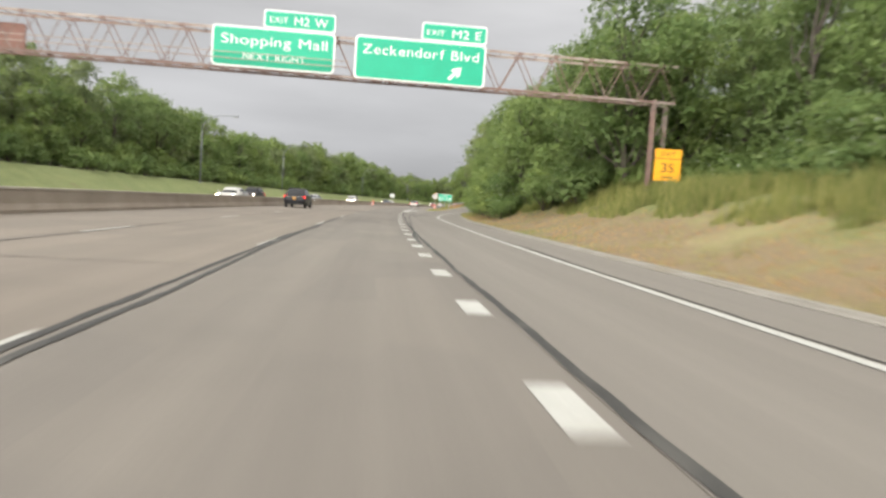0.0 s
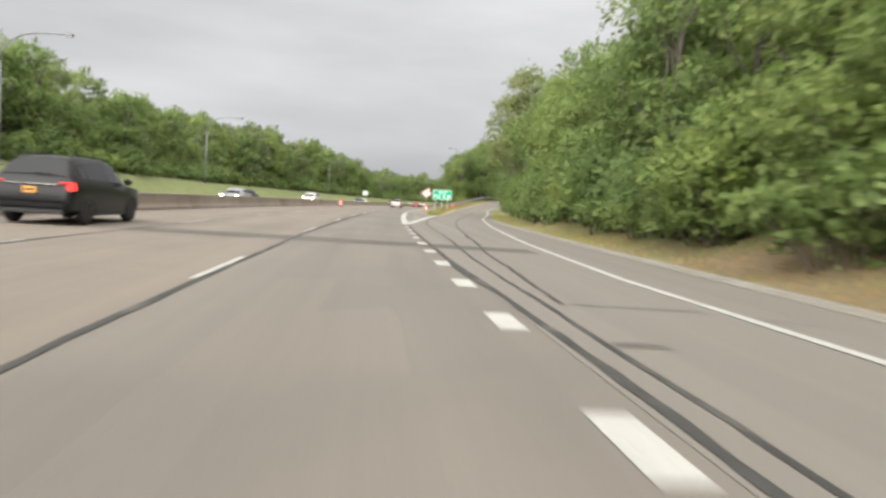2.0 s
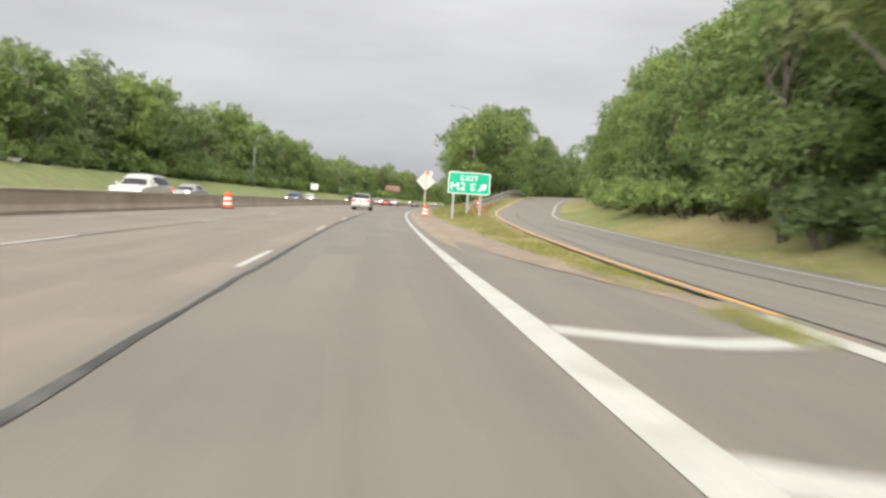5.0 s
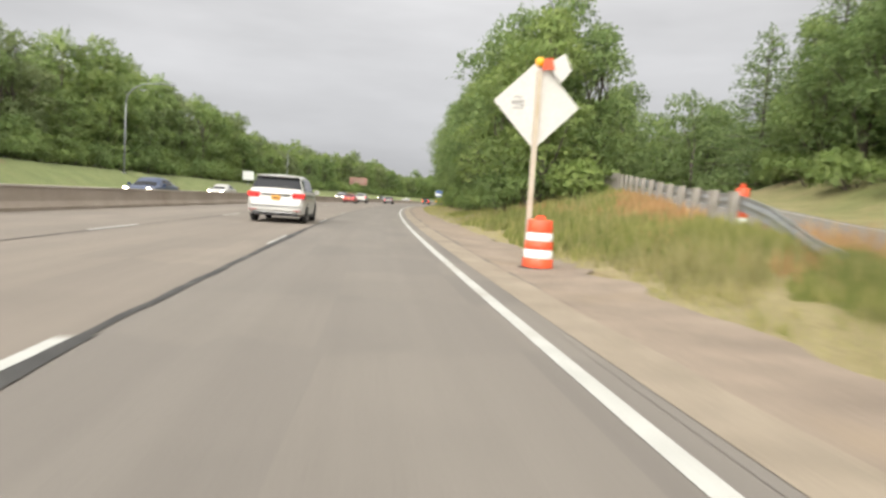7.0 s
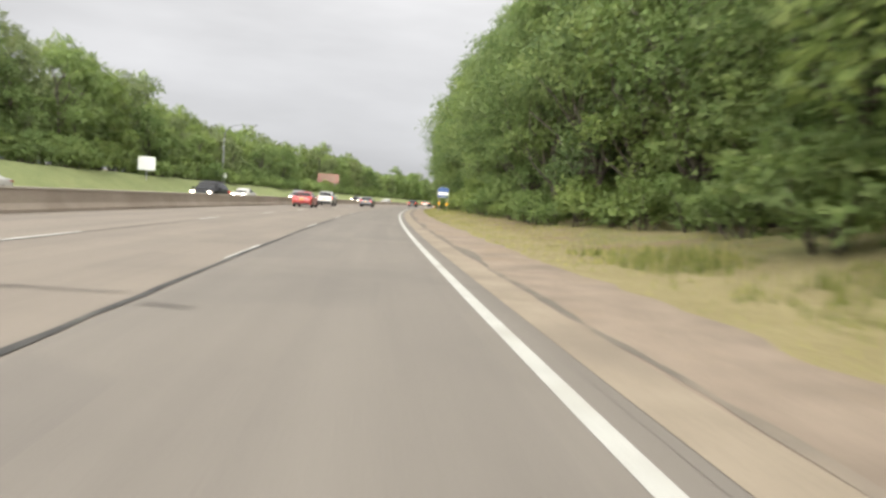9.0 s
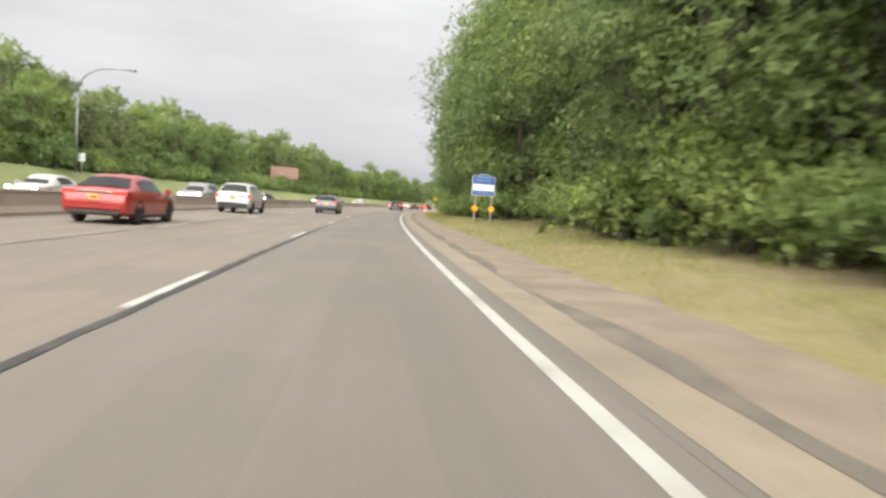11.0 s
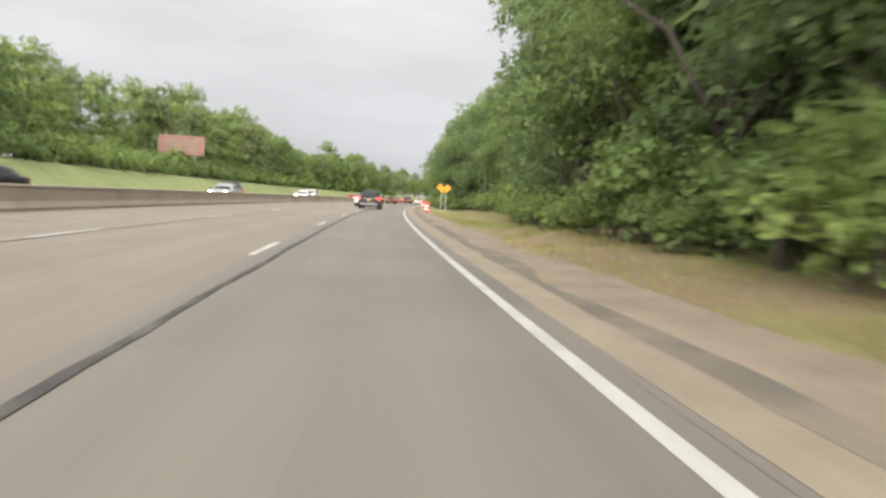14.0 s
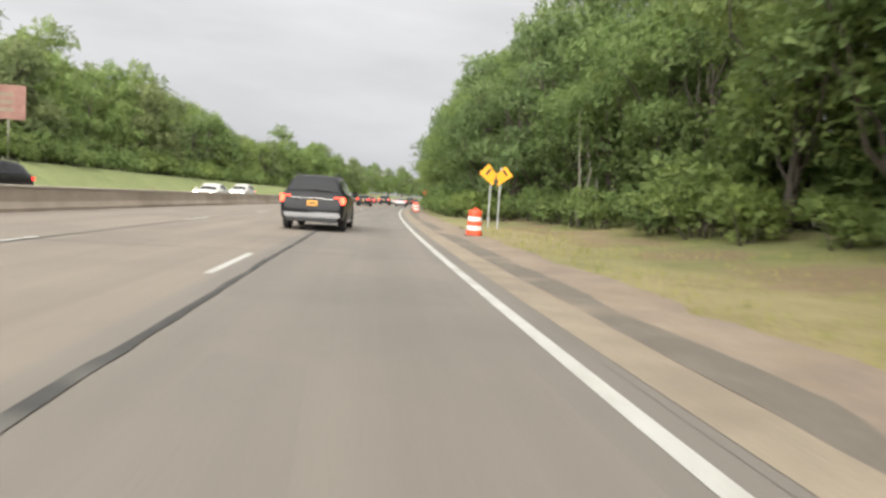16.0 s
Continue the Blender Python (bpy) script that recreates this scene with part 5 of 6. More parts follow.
# traffic coming the other way, behind the barrier
for s, u, kind, paint, tone in ((58, -15.2, "sedan", PEARL, "white"), (79, -18.8, "suv", CHARCOAL, "dark grey"), (101, -15.4, "sedan", SILVER, "silver"), (118, -19.0, "sedan", BLACKISH, "black"), (139, -15.3, "suv", PEARL, "white"), (158, -18.9, "sedan", SILVER, "silver"), (186, -15.2, "sedan", NAVY, "dark blue"), (214, -18.8, "sedan", PEARL, "white"), (238, -15.3, "suv", BLACKISH, "black"), (262, -18.9, "sedan", PEARL, "white"), (276, -15.2, "suv", SILVER, "silver"), (312, -18.8, "sedan", BLACKISH, "black"), (338, -15.2, "sedan", SILVER, "silver"), (352, -18.9, "suv", CHARCOAL, "dark grey"), (375, -15.3, "sedan", PEARL, "white"), (398, -18.8, "suv", PEARL, "white"), (421, -15.2, "sedan", RED, "red"), (446, -18.9, "sedan", SILVER, "silver")):
    name = "suv" if kind == "suv" else "sedan"
    vehicle(name, tone + " oncoming " + name + " with lit headlamps", "suv" if kind == "suv" else "car", paint, kind, stand(s, u, 0, 180), reverse=True)
# slow traffic far ahead
for s, u, kind, paint, tone in ((404, -5.4, "sedan", BLACKISH, "black"), (418, -9.6, "suv", PEARL, "white"), (431, -1.8, "sedan", SILVER, "silver"), (440, -5.5, "suv", CHARCOAL, "dark grey"), (452, -9.5, "sedan", RED, "red"), (458, -1.8, "suv", BLACKISH, "black"), (470, -5.4, "sedan", PEARL, "white"), (483, -1.9, "sedan", NAVY, "dark blue"), (494, -9.6, "sedan", SILVER, "silver"), (503, -5.5, "suv", BLACKISH, "black")):
    name = "suv" if kind == "suv" else "sedan"
    vehicle(name, tone + " " + name + " queueing far ahead with brake lamps lit", "suv" if kind == "suv" else "car", paint, kind, stand(s, u), True)

traffic_drum(139.4, -11.2, 0.0, "orange and white drum standing against the median wall")
for s, u in ((384, 1.6), (402, 1.4), (423, 1.2)):
    traffic_drum(s, u, lie(s, u) + 0.03, "small far orange and white drum on the verge", 20)
w = thing("work_sign", "orange road work sign on a steel post", "road sign", m=stand(424, 3.0, lie(424, 3.0)))
part("panel", plate([(-0.85, 2.6), (0, 1.75), (0.85, 2.6), (0, 3.45)], -0.02, 0.01), ORANGE, w)
part("post", box(-0.05, 0.05, 0.0, 0.06, -0.3, 3.2), STEEL, w)

# ---- plants ----


def leaves(rng, centres, radii, count, size, droop=0.25, flat=0.8, inner=0.15):
    """Leaf clumps as pointed three-cornered blades on the shells of uneven lobes."""
    centres, radii = np.asarray(centres, float), np.asarray(radii, float)
    weight = radii[:, 0] * radii[:, 2]
    pick = rng.choice(len(centres), count, p=weight / weight.sum())
    d = rng.normal(size=(count, 3))
    d /= np.linalg.norm(d, axis=1)[:, None]
    d[:, 2] = np.where(d[:, 2] < -0.55, -d[:, 2] * 0.6, d[:, 2])
    lump = 1 + 0.22 * np.sin(d[:, 0] * 5 + pick) * np.sin(d[:, 1] * 6 + pick * 2) + 0.15 * np.sin(d[:, 2] * 9 + pick)
    depth = np.where(rng.random(count) < inner, rng.uniform(0.35, 0.8, count), rng.normal(0.97, 0.09, count))
    c = centres[pick] + d * radii[pick] * (lump * depth)[:, None]
    out = d * 0.7 + rng.normal(size=(count, 3)) * 0.55
    out[:, 2] -= droop
    out /= np.linalg.norm(out, axis=1)[:, None]
    side = np.cross(out, d * 0.4 + rng.normal(size=(count, 3)) * flat)
    side /= np.linalg.norm(side, axis=1)[:, None] + 1e-9
    ln = size * rng.uniform(0.6, 1.4, count)[:, None]
    wd = ln * rng.uniform(0.26, 0.46, count)[:, None]
    bend = np.cross(out, side) * ln * rng.uniform(-0.25, 0.25, count)[:, None]
    up = d * 0.75 + np.array([0.0, 0.0, 0.55])
    nrm = up / np.linalg.norm(up, axis=1)[:, None]
    turn = np.where((np.cross(side, out) * nrm).sum(1) < 0, -1.0, 1.0)[:, None]
    foot = c - out * ln * 0.45
    v = np.stack([foot + turn * side * wd * 0.9 + bend, c + out * ln * 0.6, foot * 0.7 + c * 0.3 - turn * side * wd * 1.15 + bend], 1).reshape(-1, 3)
    return v, np.repeat(nrm, 3, axis=0)


def blade_mesh(name, v, material, tri=False, normals=None):
    me = bpy.data.meshes.new(name)
    k = 3 if tri else 4
    n = len(v) // k
    me.vertices.add(len(v))
    me.vertices.foreach_set("co", np.asarray(v, np.float32).ravel())
    me.loops.add(n * k)
    me.loops.foreach_set("vertex_index", np.arange(n * k, dtype=np.int32))
    me.polygons.add(n)
    me.polygons.foreach_set("loop_start", np.arange(0, n * k, k, dtype=np.int32))
    me.polygons.foreach_set("loop_total", np.full(n, k, dtype=np.int32))
    me.update(calc_edges=True)
    if normals is not None:
        me.attributes.new("facing", "FLOAT_VECTOR", "POINT").data.foreach_set("vector", np.asarray(normals, np.float32).ravel())
        me.normals_split_custom_set_from_vertices(np.asarray(normals, np.float32).tolist())
    me.materials.append(material)
    return me


def leaf_mesh(name, grown, material):
    return blade_mesh(name, grown[0], material, True, grown[1])


def branch(rng, a, b, r0, r1, bend=0.12, n=5, sides=6):
    a, b = Vector(a), Vector(b)
    l = (b - a).length
    pts = [a.lerp(b, i / (n - 1)) + Vector(rng.normal(size=3) * bend * l * 0.25) * (0 if i in (0,) else 1) for i in range(n)]
    return tube(pts, [r0 + (r1 - r0) * i / (n - 1) for i in range(n)], sides)


def join_shapes(shapes):
    verts, faces = [], []
    for v, f in shapes:
        o = len(verts)
        verts += list(v)
        faces += [tuple(i + o for i in q) for q in f]
    return verts, faces


def tree_model(seed, height, radius, low, count, size, material, lobes=12, trunk_r=0.2, lean=0.0, stems=1, bare_limbs=True, bark=None):
    """A tree at the origin: trunk with limbs, and a crown of leaf clumps on many lobes."""
    rng = np.random.default_rng(seed)
    t = thing("tree", "", "tree")
    centres, radii, wood = [], [], []
    for k in range(stems):
        foot = Vector(rng.normal(size=3) * (0.0 if stems == 1 else 0.5))
        foot.z = -0.4
        top = Vector((lean + rng.normal() * 0.5, rng.normal() * 0.5, height * 0.78))
        wood.append(branch(rng, foot, top, trunk_r * (1 if stems == 1 else 0.7), 0.04, 0.05, 7, 9))
        for i in range(lobes // stems):
            f = (i + rng.random()) / (lobes // stems)
            z = low + (height - low) * (0.08 + 0.84 * f)
            w = radius * math.sin(math.pi * (0.16 + 0.76 * f)) ** 0.7
            a = rng.uniform(0, 2 * math.pi)
            off = w * rng.uniform(0.25, 0.72)
            rr = radius * rng.uniform(0.3, 0.52) * (1.0 - 0.25 * f)
            c = Vector((lean * f + off * math.cos(a), off * math.sin(a), min(z, height - rr * 0.5)))
            centres.append(c)
            radii.append((rr, rr, rr * rng.uniform(0.6, 0.85)))
            root = foot.lerp(top, min(0.92, max(0.15, (c.z - 0.28 * height) / (height * 0.8))))
            if bare_limbs or i % 4 == 0:
                wood.append(branch(rng, root, c, trunk_r * 0.42, 0.025, 0.16, 5, 5) if bare_limbs else branch(rng, root, c, trunk_r * 0.42, 0.025, 0.1, 3, 4))
    part("trunk", mesh_of("trunk", *join_shapes(wood), bark or BARK, smooth=True), None, t, "grey-brown branching trunk")
    part("crown", leaf_mesh("crown", leaves(rng, centres, radii, count, size), material), None, t)
    return t


def bush_model(seed, height, radius, count, size, material, lobes=7):
    rng = np.random.default_rng(seed)
    t = thing("bush", "", "bush")
    centres, radii, wood = [], [], []
    for i in range(lobes):
        a, f = rng.uniform(0, 2 * math.pi), rng.random()
        off = radius * rng.uniform(0.1, 0.65)
        rr = radius * rng.uniform(0.32, 0.5)
        c = Vector((off * math.cos(a), off * math.sin(a), rr * 0.55 + (height - rr * 1.2) * f * 0.9))
        centres.append(c)
        radii.append((rr, rr, rr * rng.uniform(0.65, 0.95)))
        wood.append(branch(rng, (0.2 * math.cos(a), 0.2 * math.sin(a), -0.3), c, 0.05, 0.015, 0.15, 4, 5))
    part("stem", mesh_of("stem", *join_shapes(wood), BARK, smooth=True), None, t, "thin forking brown stem")
    part("foliage", leaf_mesh("foliage", leaves(rng, centres, radii, count, size, 0.1), material), None, t)
    return t


def pine_model(seed, height, radius, count):
    rng = np.random.default_rng(seed)
    t = thing("tree", "", "tree")
    wood = [branch(rng, (0, 0, -0.4), (0, 0, height), 0.22, 0.03, 0.02, 7, 8)]
    centres, radii = [], []
    for i in range(44):
        f = i / 43
        z = height * (0.06 + 0.9 * f)
        w = radius * (1 - f) ** 0.7 + 0.35
        a = i * 2.4 + rng.normal() * 0.3
        tip = Vector((w * math.cos(a), w * math.sin(a), z - 0.15 * w * (1 - f) + 0.4))
        wood.append(branch(rng, (0, 0, z), tip, 0.06, 0.015, 0.08, 4, 5))
        for q in (0.45, 0.85):
            centres.append(tip * q + Vector((0, 0, z)) * (1 - q))
            radii.append((w * 0.36 + 0.35, w * 0.36 + 0.35, 0.5 + 0.12 * w))
    part("trunk", mesh_of("trunk", *join_shapes(wood), BARK, smooth=True), None, t)
    part("crown", leaf_mesh("crown", leaves(rng, centres, radii, count, 0.34, 0.1, 0.4), LEAF_C), None, t)
    return t


LABELS = {
    "A": "leafy green broadleaf tree in the roadside wood",
    "B": "bright yellow-green young tree at the wood's edge",
    "C": "dark green dense tree in the roadside wood",
    "L": "mid-green broadleaf tree on the grass bank",
    "S": "green bushy undergrowth at the wood's edge",
    "P": "dark feathery conifer beside the ramp",
}
BULK = {}


def spot(s, u, rng, lo, hi, lift):
    k = rng.uniform(lo, hi)
    return stand(s, u, lie(s, u) + lift, rng.uniform(0, 360)) @ Matrix.Diagonal((k * rng.uniform(0.9, 1.1), k * rng.uniform(0.9, 1.1), k, 1))


def placed(models, s, u, group, label, rng, lo=0.85, hi=1.15, lift=-0.1):
    ob = models[int(rng.integers(len(models)))]
    c = copy_thing(ob, Matrix.Identity(4))
    c.matrix_world = spot(s, u, rng, lo, hi, lift)
    return tagged(c, label, "bush" if label is LABELS["S"] else "tree", group)


def massed(bulk, models, s, u, rng, lo=0.85, hi=1.15, lift=-0.1):
    """Adds one of the models to a wood that is a single thing."""
    ob = models[int(rng.integers(len(models)))]
    m = np.array(spot(s, u, rng, lo, hi, lift))
    for ch in ob.children:
        v = np.empty(len(ch.data.vertices) * 3, np.float32)
        ch.data.vertices.foreach_get("co", v)
        v = v.reshape(-1, 3) @ m[:3, :3].T + m[:3, 3]
        extra = ch.data
        if ch.data.materials[0] is not BARK:
            extra = np.empty(len(v) * 3, np.float32)
            ch.data.attributes["facing"].data.foreach_get("vector", extra)
            extra = extra.reshape(-1, 3) @ m[:3, :3].T
            extra /= np.linalg.norm(extra, axis=1)[:, None]
        BULK.setdefault(bulk, {}).setdefault(ch.data.materials[0].name, []).append((v.astype(np.float32), extra))


def grow_bulk(bulk, name, label):
    t = thing(name, label, "wood", kind="stuff")
    for mat_name, rows in BULK[bulk].items():
        material = bpy.data.materials[mat_name]
        if material is BARK:
            verts, faces, o = [], [], 0
            for v, me in rows:
                verts += v.tolist()
                faces += [tuple(i + o for i in q.vertices) for q in me.polygons]
                o += len(v)
            tagged(part("trunks", mesh_of("trunks", verts, faces, BARK, smooth=True), None, t), kind="stuff")
        else:
            tagged(part("foliage", blade_mesh("foliage", np.concatenate([v for v, _ in rows]), material, True, np.concatenate([e for _, e in rows])), None, t), kind="stuff")


rng = np.random.default_rng(11)
near_a = [tree_model(i, 11.5, 4.2, 1.6, 7000, 0.33, LEAF_A, 16, 0.2) for i in (1, 2)]
near_b = [tree_model(i, 9.0, 3.8, 0.6, 6500, 0.31, LEAF_B, 15, 0.15) for i in (3, 4)]
near_c = [tree_model(i, 14.5, 4.6, 1.0, 6400, 0.40, LEAF_C, 19, 0.26) for i in (5, 6)]
near_t = [tree_model(i, 19.0, 5.0, 1.2, 12500, 0.33, (LEAF_C, LEAF_A)[i % 2], 26, 0.3) for i in (40, 41)]
back_t = [tree_model(i, 20.0, 5.4, 1.6, 3400, 0.64, (LEAF_C, LEAF_A)[i % 2], 24, 0.3, bare_limbs=False) for i in (42, 43)]
over_t = [tree_model(i, 19.0, 6.9, 5.6, 12000, 0.34, (LEAF_A, LEAF_C)[i % 2], 26, 0.28) for i in (44, 45)]
bright_bushes = [bush_model(i, 3.6, 2.8, 2600, 0.30, LEAF_B, 9) for i in (28, 29)]
back_c = [tree_model(i, 14.5, 4.8, 1.2, 2200, 0.62, LEAF_C, 17, 0.26, bare_limbs=False) for i in (15, 16)]
back_a = [tree_model(i, 12.5, 4.4, 1.2, 1900, 0.60, LEAF_A, 15, 0.2, bare_limbs=False) for i in (17, 18)]
bare = [tree_model(7, 13.0, 4.8, 3.2, 9500, 0.36, LEAF_D, 14, 0.26, 0.0, 2, bark=PALE_BARK)]
old = [tree_model(46, 17.0, 5.6, 6.2, 9000, 0.36, LEAF_A, 22, 0.36, bark=BROWN_BARK)]
big_bushes = [bush_model(i, 4.2, 3.2, 4200, 0.30, (LEAF_A, LEAF_B)[i % 2], 12) for i in (32, 33)]
# paler leaf materials mixed in here put haze and brightness into the far woods' colour
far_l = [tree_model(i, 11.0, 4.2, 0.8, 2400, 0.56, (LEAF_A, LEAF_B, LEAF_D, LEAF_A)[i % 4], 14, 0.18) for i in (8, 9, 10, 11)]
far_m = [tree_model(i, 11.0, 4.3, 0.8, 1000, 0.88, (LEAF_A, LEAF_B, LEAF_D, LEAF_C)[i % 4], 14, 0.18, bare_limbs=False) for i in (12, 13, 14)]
bushes = [bush_model(i, 2.6, 2.2, 1700, 0.30, (LEAF_A, LEAF_B, LEAF_B)[i % 3]) for i in (20, 21, 22)]
dark_bushes = [bush_model(34, 3.0, 2.3, 2300, 0.28, LEAF_C, 9)]
far_bushes = [bush_model(i, 2.8, 2.4, 800, 0.46, (LEAF_B, LEAF_A)[i % 2]) for i in (24, 25)]
blossomed = bush_model(27, 3.6, 2.2, 1700, 0.3, LEAF_A)
_r = np.random.default_rng(5)
part("blossom", leaf_mesh("blossom", leaves(_r, [(0.3, 0.2, 2.2), (-0.8, 0.5, 1.6), (0.6, -0.9, 1.5)], [(1.1, 1.1, 1.2)] * 3, 120, 0.075), BLOSSOM), None, blossomed, "small white blossom clusters")
pines = [pine_model(30, 15, 5.0, 7500)]
MODELS = [blossomed] + dark_bushes + old + big_bushes + near_t + back_t + over_t + bright_bushes + near_a + near_b + near_c + back_c + back_a + bare + far_l + far_m + bushes + far_bushes + pines

# wood on the bank across the road
TOPS = table([(20, 14.2), (76, 14.7), (93, 14.6), (128, 13.7), (146, 12.6), (153, 14.6), (172, 15.5), (207, 15.6), (221, 16.8), (242, 17.2), (249, 15.4), (261, 16.2), (284, 14.4), (308, 12.4), (327, 13.9), (359, 14.8), (368, 16.6), (395, 16.5), (430, 14.9), (474, 13.6), (560, 13)])
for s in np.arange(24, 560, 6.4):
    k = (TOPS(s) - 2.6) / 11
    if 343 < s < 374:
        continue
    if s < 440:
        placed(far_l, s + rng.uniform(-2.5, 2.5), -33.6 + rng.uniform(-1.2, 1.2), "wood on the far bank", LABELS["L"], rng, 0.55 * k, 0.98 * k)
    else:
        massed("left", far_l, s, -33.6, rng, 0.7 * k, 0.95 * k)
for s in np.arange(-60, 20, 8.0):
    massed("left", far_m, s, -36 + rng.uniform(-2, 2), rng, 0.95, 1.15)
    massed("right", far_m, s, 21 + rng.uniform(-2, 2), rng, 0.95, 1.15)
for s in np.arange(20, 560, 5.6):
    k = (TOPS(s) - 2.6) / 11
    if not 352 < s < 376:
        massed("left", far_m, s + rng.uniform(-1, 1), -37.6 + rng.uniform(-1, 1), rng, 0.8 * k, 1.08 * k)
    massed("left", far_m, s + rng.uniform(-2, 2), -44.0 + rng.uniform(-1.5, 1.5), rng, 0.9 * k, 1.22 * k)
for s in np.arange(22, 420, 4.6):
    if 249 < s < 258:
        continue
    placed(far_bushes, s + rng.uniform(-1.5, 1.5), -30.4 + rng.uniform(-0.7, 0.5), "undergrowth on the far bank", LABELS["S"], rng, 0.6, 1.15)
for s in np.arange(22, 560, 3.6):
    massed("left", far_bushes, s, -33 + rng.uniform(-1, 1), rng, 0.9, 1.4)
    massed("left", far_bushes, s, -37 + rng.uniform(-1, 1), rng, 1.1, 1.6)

# wood beside the exit lane
for s in np.arange(12, 138, 4.8):
    e = CURB(s)
    d0 = 12.0 if s < 30 else 5.0 if s < 42 else 2.4 + 1.5 * smooth(94, 112, s)
    placed(near_b if s < 92 and rng.random() < 0.8 else near_a, s + rng.uniform(-1.2, 1.2), e + d0 + 2.0 + rng.uniform(-0.5, 0.6), "wood beside the exit", LABELS["B"], rng, 0.85, 1.1)
    placed(near_a, s + rng.uniform(-1.5, 1.5), e + d0 + 5.6 + rng.uniform(-0.8, 0.8), "wood beside the exit", LABELS["A"], rng, 0.92, 1.15)
    massed("right", back_c, s, e + d0 + 10.5 + rng.uniform(-1, 2), rng, 0.85, 1.05)
    massed("right", back_a, s + 2.4, e + d0 + 15 + rng.uniform(-1, 2), rng, 0.95, 1.2)
for s in np.arange(10, 150, 2.7):
    e = CURB(s)
    placed(bushes, s, e + (11.0 if s < 30 else 4.4 if s < 42 else 2.3 + 1.8 * smooth(94, 112, s)) + rng.uniform(-0.4, 0.6), "undergrowth beside the exit", LABELS["S"], rng, 0.6, 1.05)
    massed("right", far_bushes, s, e + (11.0 if s < 30 else 4.4) + 4 + rng.uniform(-1, 1), rng, 0.9, 1.4)
    massed("right", far_bushes, s, e + 12 + rng.uniform(-1, 1), rng, 0.9, 1.4)
placed(bare, 107, CURB(107) + 3.6, "wood beside the exit", "pale-leaved tree with bare forking grey trunks", rng, 1.12, 1.14)
placed(near_a, 121, CURB(121) + 2.6, "wood beside the exit", LABELS["A"], rng, 0.98, 1.0)
for s in (98, 101.5, 105, 108, 111, 114.5, 118):
    placed(dark_bushes, s, CURB(s) + 2.5, "undergrowth beside the exit", LABELS["S"], rng, 0.65, 0.9)
placed(bare, 113, CURB(113) + 3.0, "wood beside the exit", "pale-leaved tree with bare forking grey trunks", rng, 1.02, 1.06)

for s, d in ((14, 8.2), (22, 10.6), (27, 10.2), (33, 5.0), (36.5, 5.2), (44, 2.6), (57, 2.4)):
    placed([blossomed], s, CURB(s) + d, "undergrowth beside the exit", "green bush flecked with small white blossom", rng, 0.8, 1.05)["category"] = "bush"

for s in np.arange(56, 116, 3.6):
    placed(big_bushes, s, CURB(s) + 3.0 + 2.0 * smooth(94, 112, s) + rng.uniform(-0.4, 0.4), "undergrowth beside the exit", LABELS["S"], rng, 0.75, 1.0)
for s in np.arange(3, 33, 3.0):
    placed(big_bushes if s < 17 else bushes, s, CURB(s) + 8.8 + rng.uniform(-0.5, 0.5) + 2.4 * smooth(12, 20, s) - 2.0 * smooth(28, 31, s), "undergrowth beside the exit", LABELS["S"], rng, 0.6, 0.85)
placed(old, 286, 7.0, "wood beside the through lanes", "old broadleaf tree with a thick brown trunk", rng, 0.98, 1.0)

# trees between the road and the ramp
for s, u, k in ((181, 7.6, 1.1), (186, 9.2, 1.1), (190, 7.4, 1.14), (175.8, 6.7, 0.95), (196, 9.0, 1.04), (199, 14.0, 0.78), (183.5, 11.6, 0.98), (189, 13.2, 0.9)):
    placed(near_b if k < 0.9 else near_a, s, u, "trees in the gore", LABELS["A"], rng, k * 0.95, k * 1.03)
for s, u in ((176, 6.6), (179, 6.2), (184, 6.4), (189, 6.6), (194, 7.4), (173, 8.0), (180, 8.5), (186, 9), (192, 10)):
    placed(bushes, s, u, "undergrowth in the gore", LABELS["S"], rng, 0.75, 1.05)
for s, u, k in ((183, 27.5, 0.86), (176, 36, 0.9), (196, 30, 0.95), (204, 45, 1.0), (171, 43, 0.9), (166, 37, 0.72), (186, 38, 0.95)):
    placed(pines, s, u, "conifers by the ramp", LABELS["P"], rng, k * 0.95, k)
for s in np.arange(126, 214, 5.0):
    placed(near_a, s, CURB(s) + 6 + rng.uniform(-1, 1), "wood beside the exit", LABELS["A"], rng, 0.75, 0.98)
    massed("right", back_c, s, CURB(s) + 11 + rng.uniform(-1, 1), rng, 0.85, 1.1)
    massed("right", far_bushes, s + 2, CURB(s + 2) + 4.0, rng, 0.9, 1.2)
    massed("right", far_bushes, s, CURB(s) + 8.0, rng, 0.9, 1.4)

for s in np.arange(216, 262, 6.5):
    for u in np.arange(24, 62, 6.5):
        massed("right", back_c if rng.random() < 0.5 else back_a, s + rng.uniform(-2, 2), u + rng.uniform(-2, 2), rng, 0.7, 1.0)
        massed("right", far_bushes, s + rng.uniform(-2, 2), u + rng.uniform(-2, 2), rng, 1.0, 1.5)

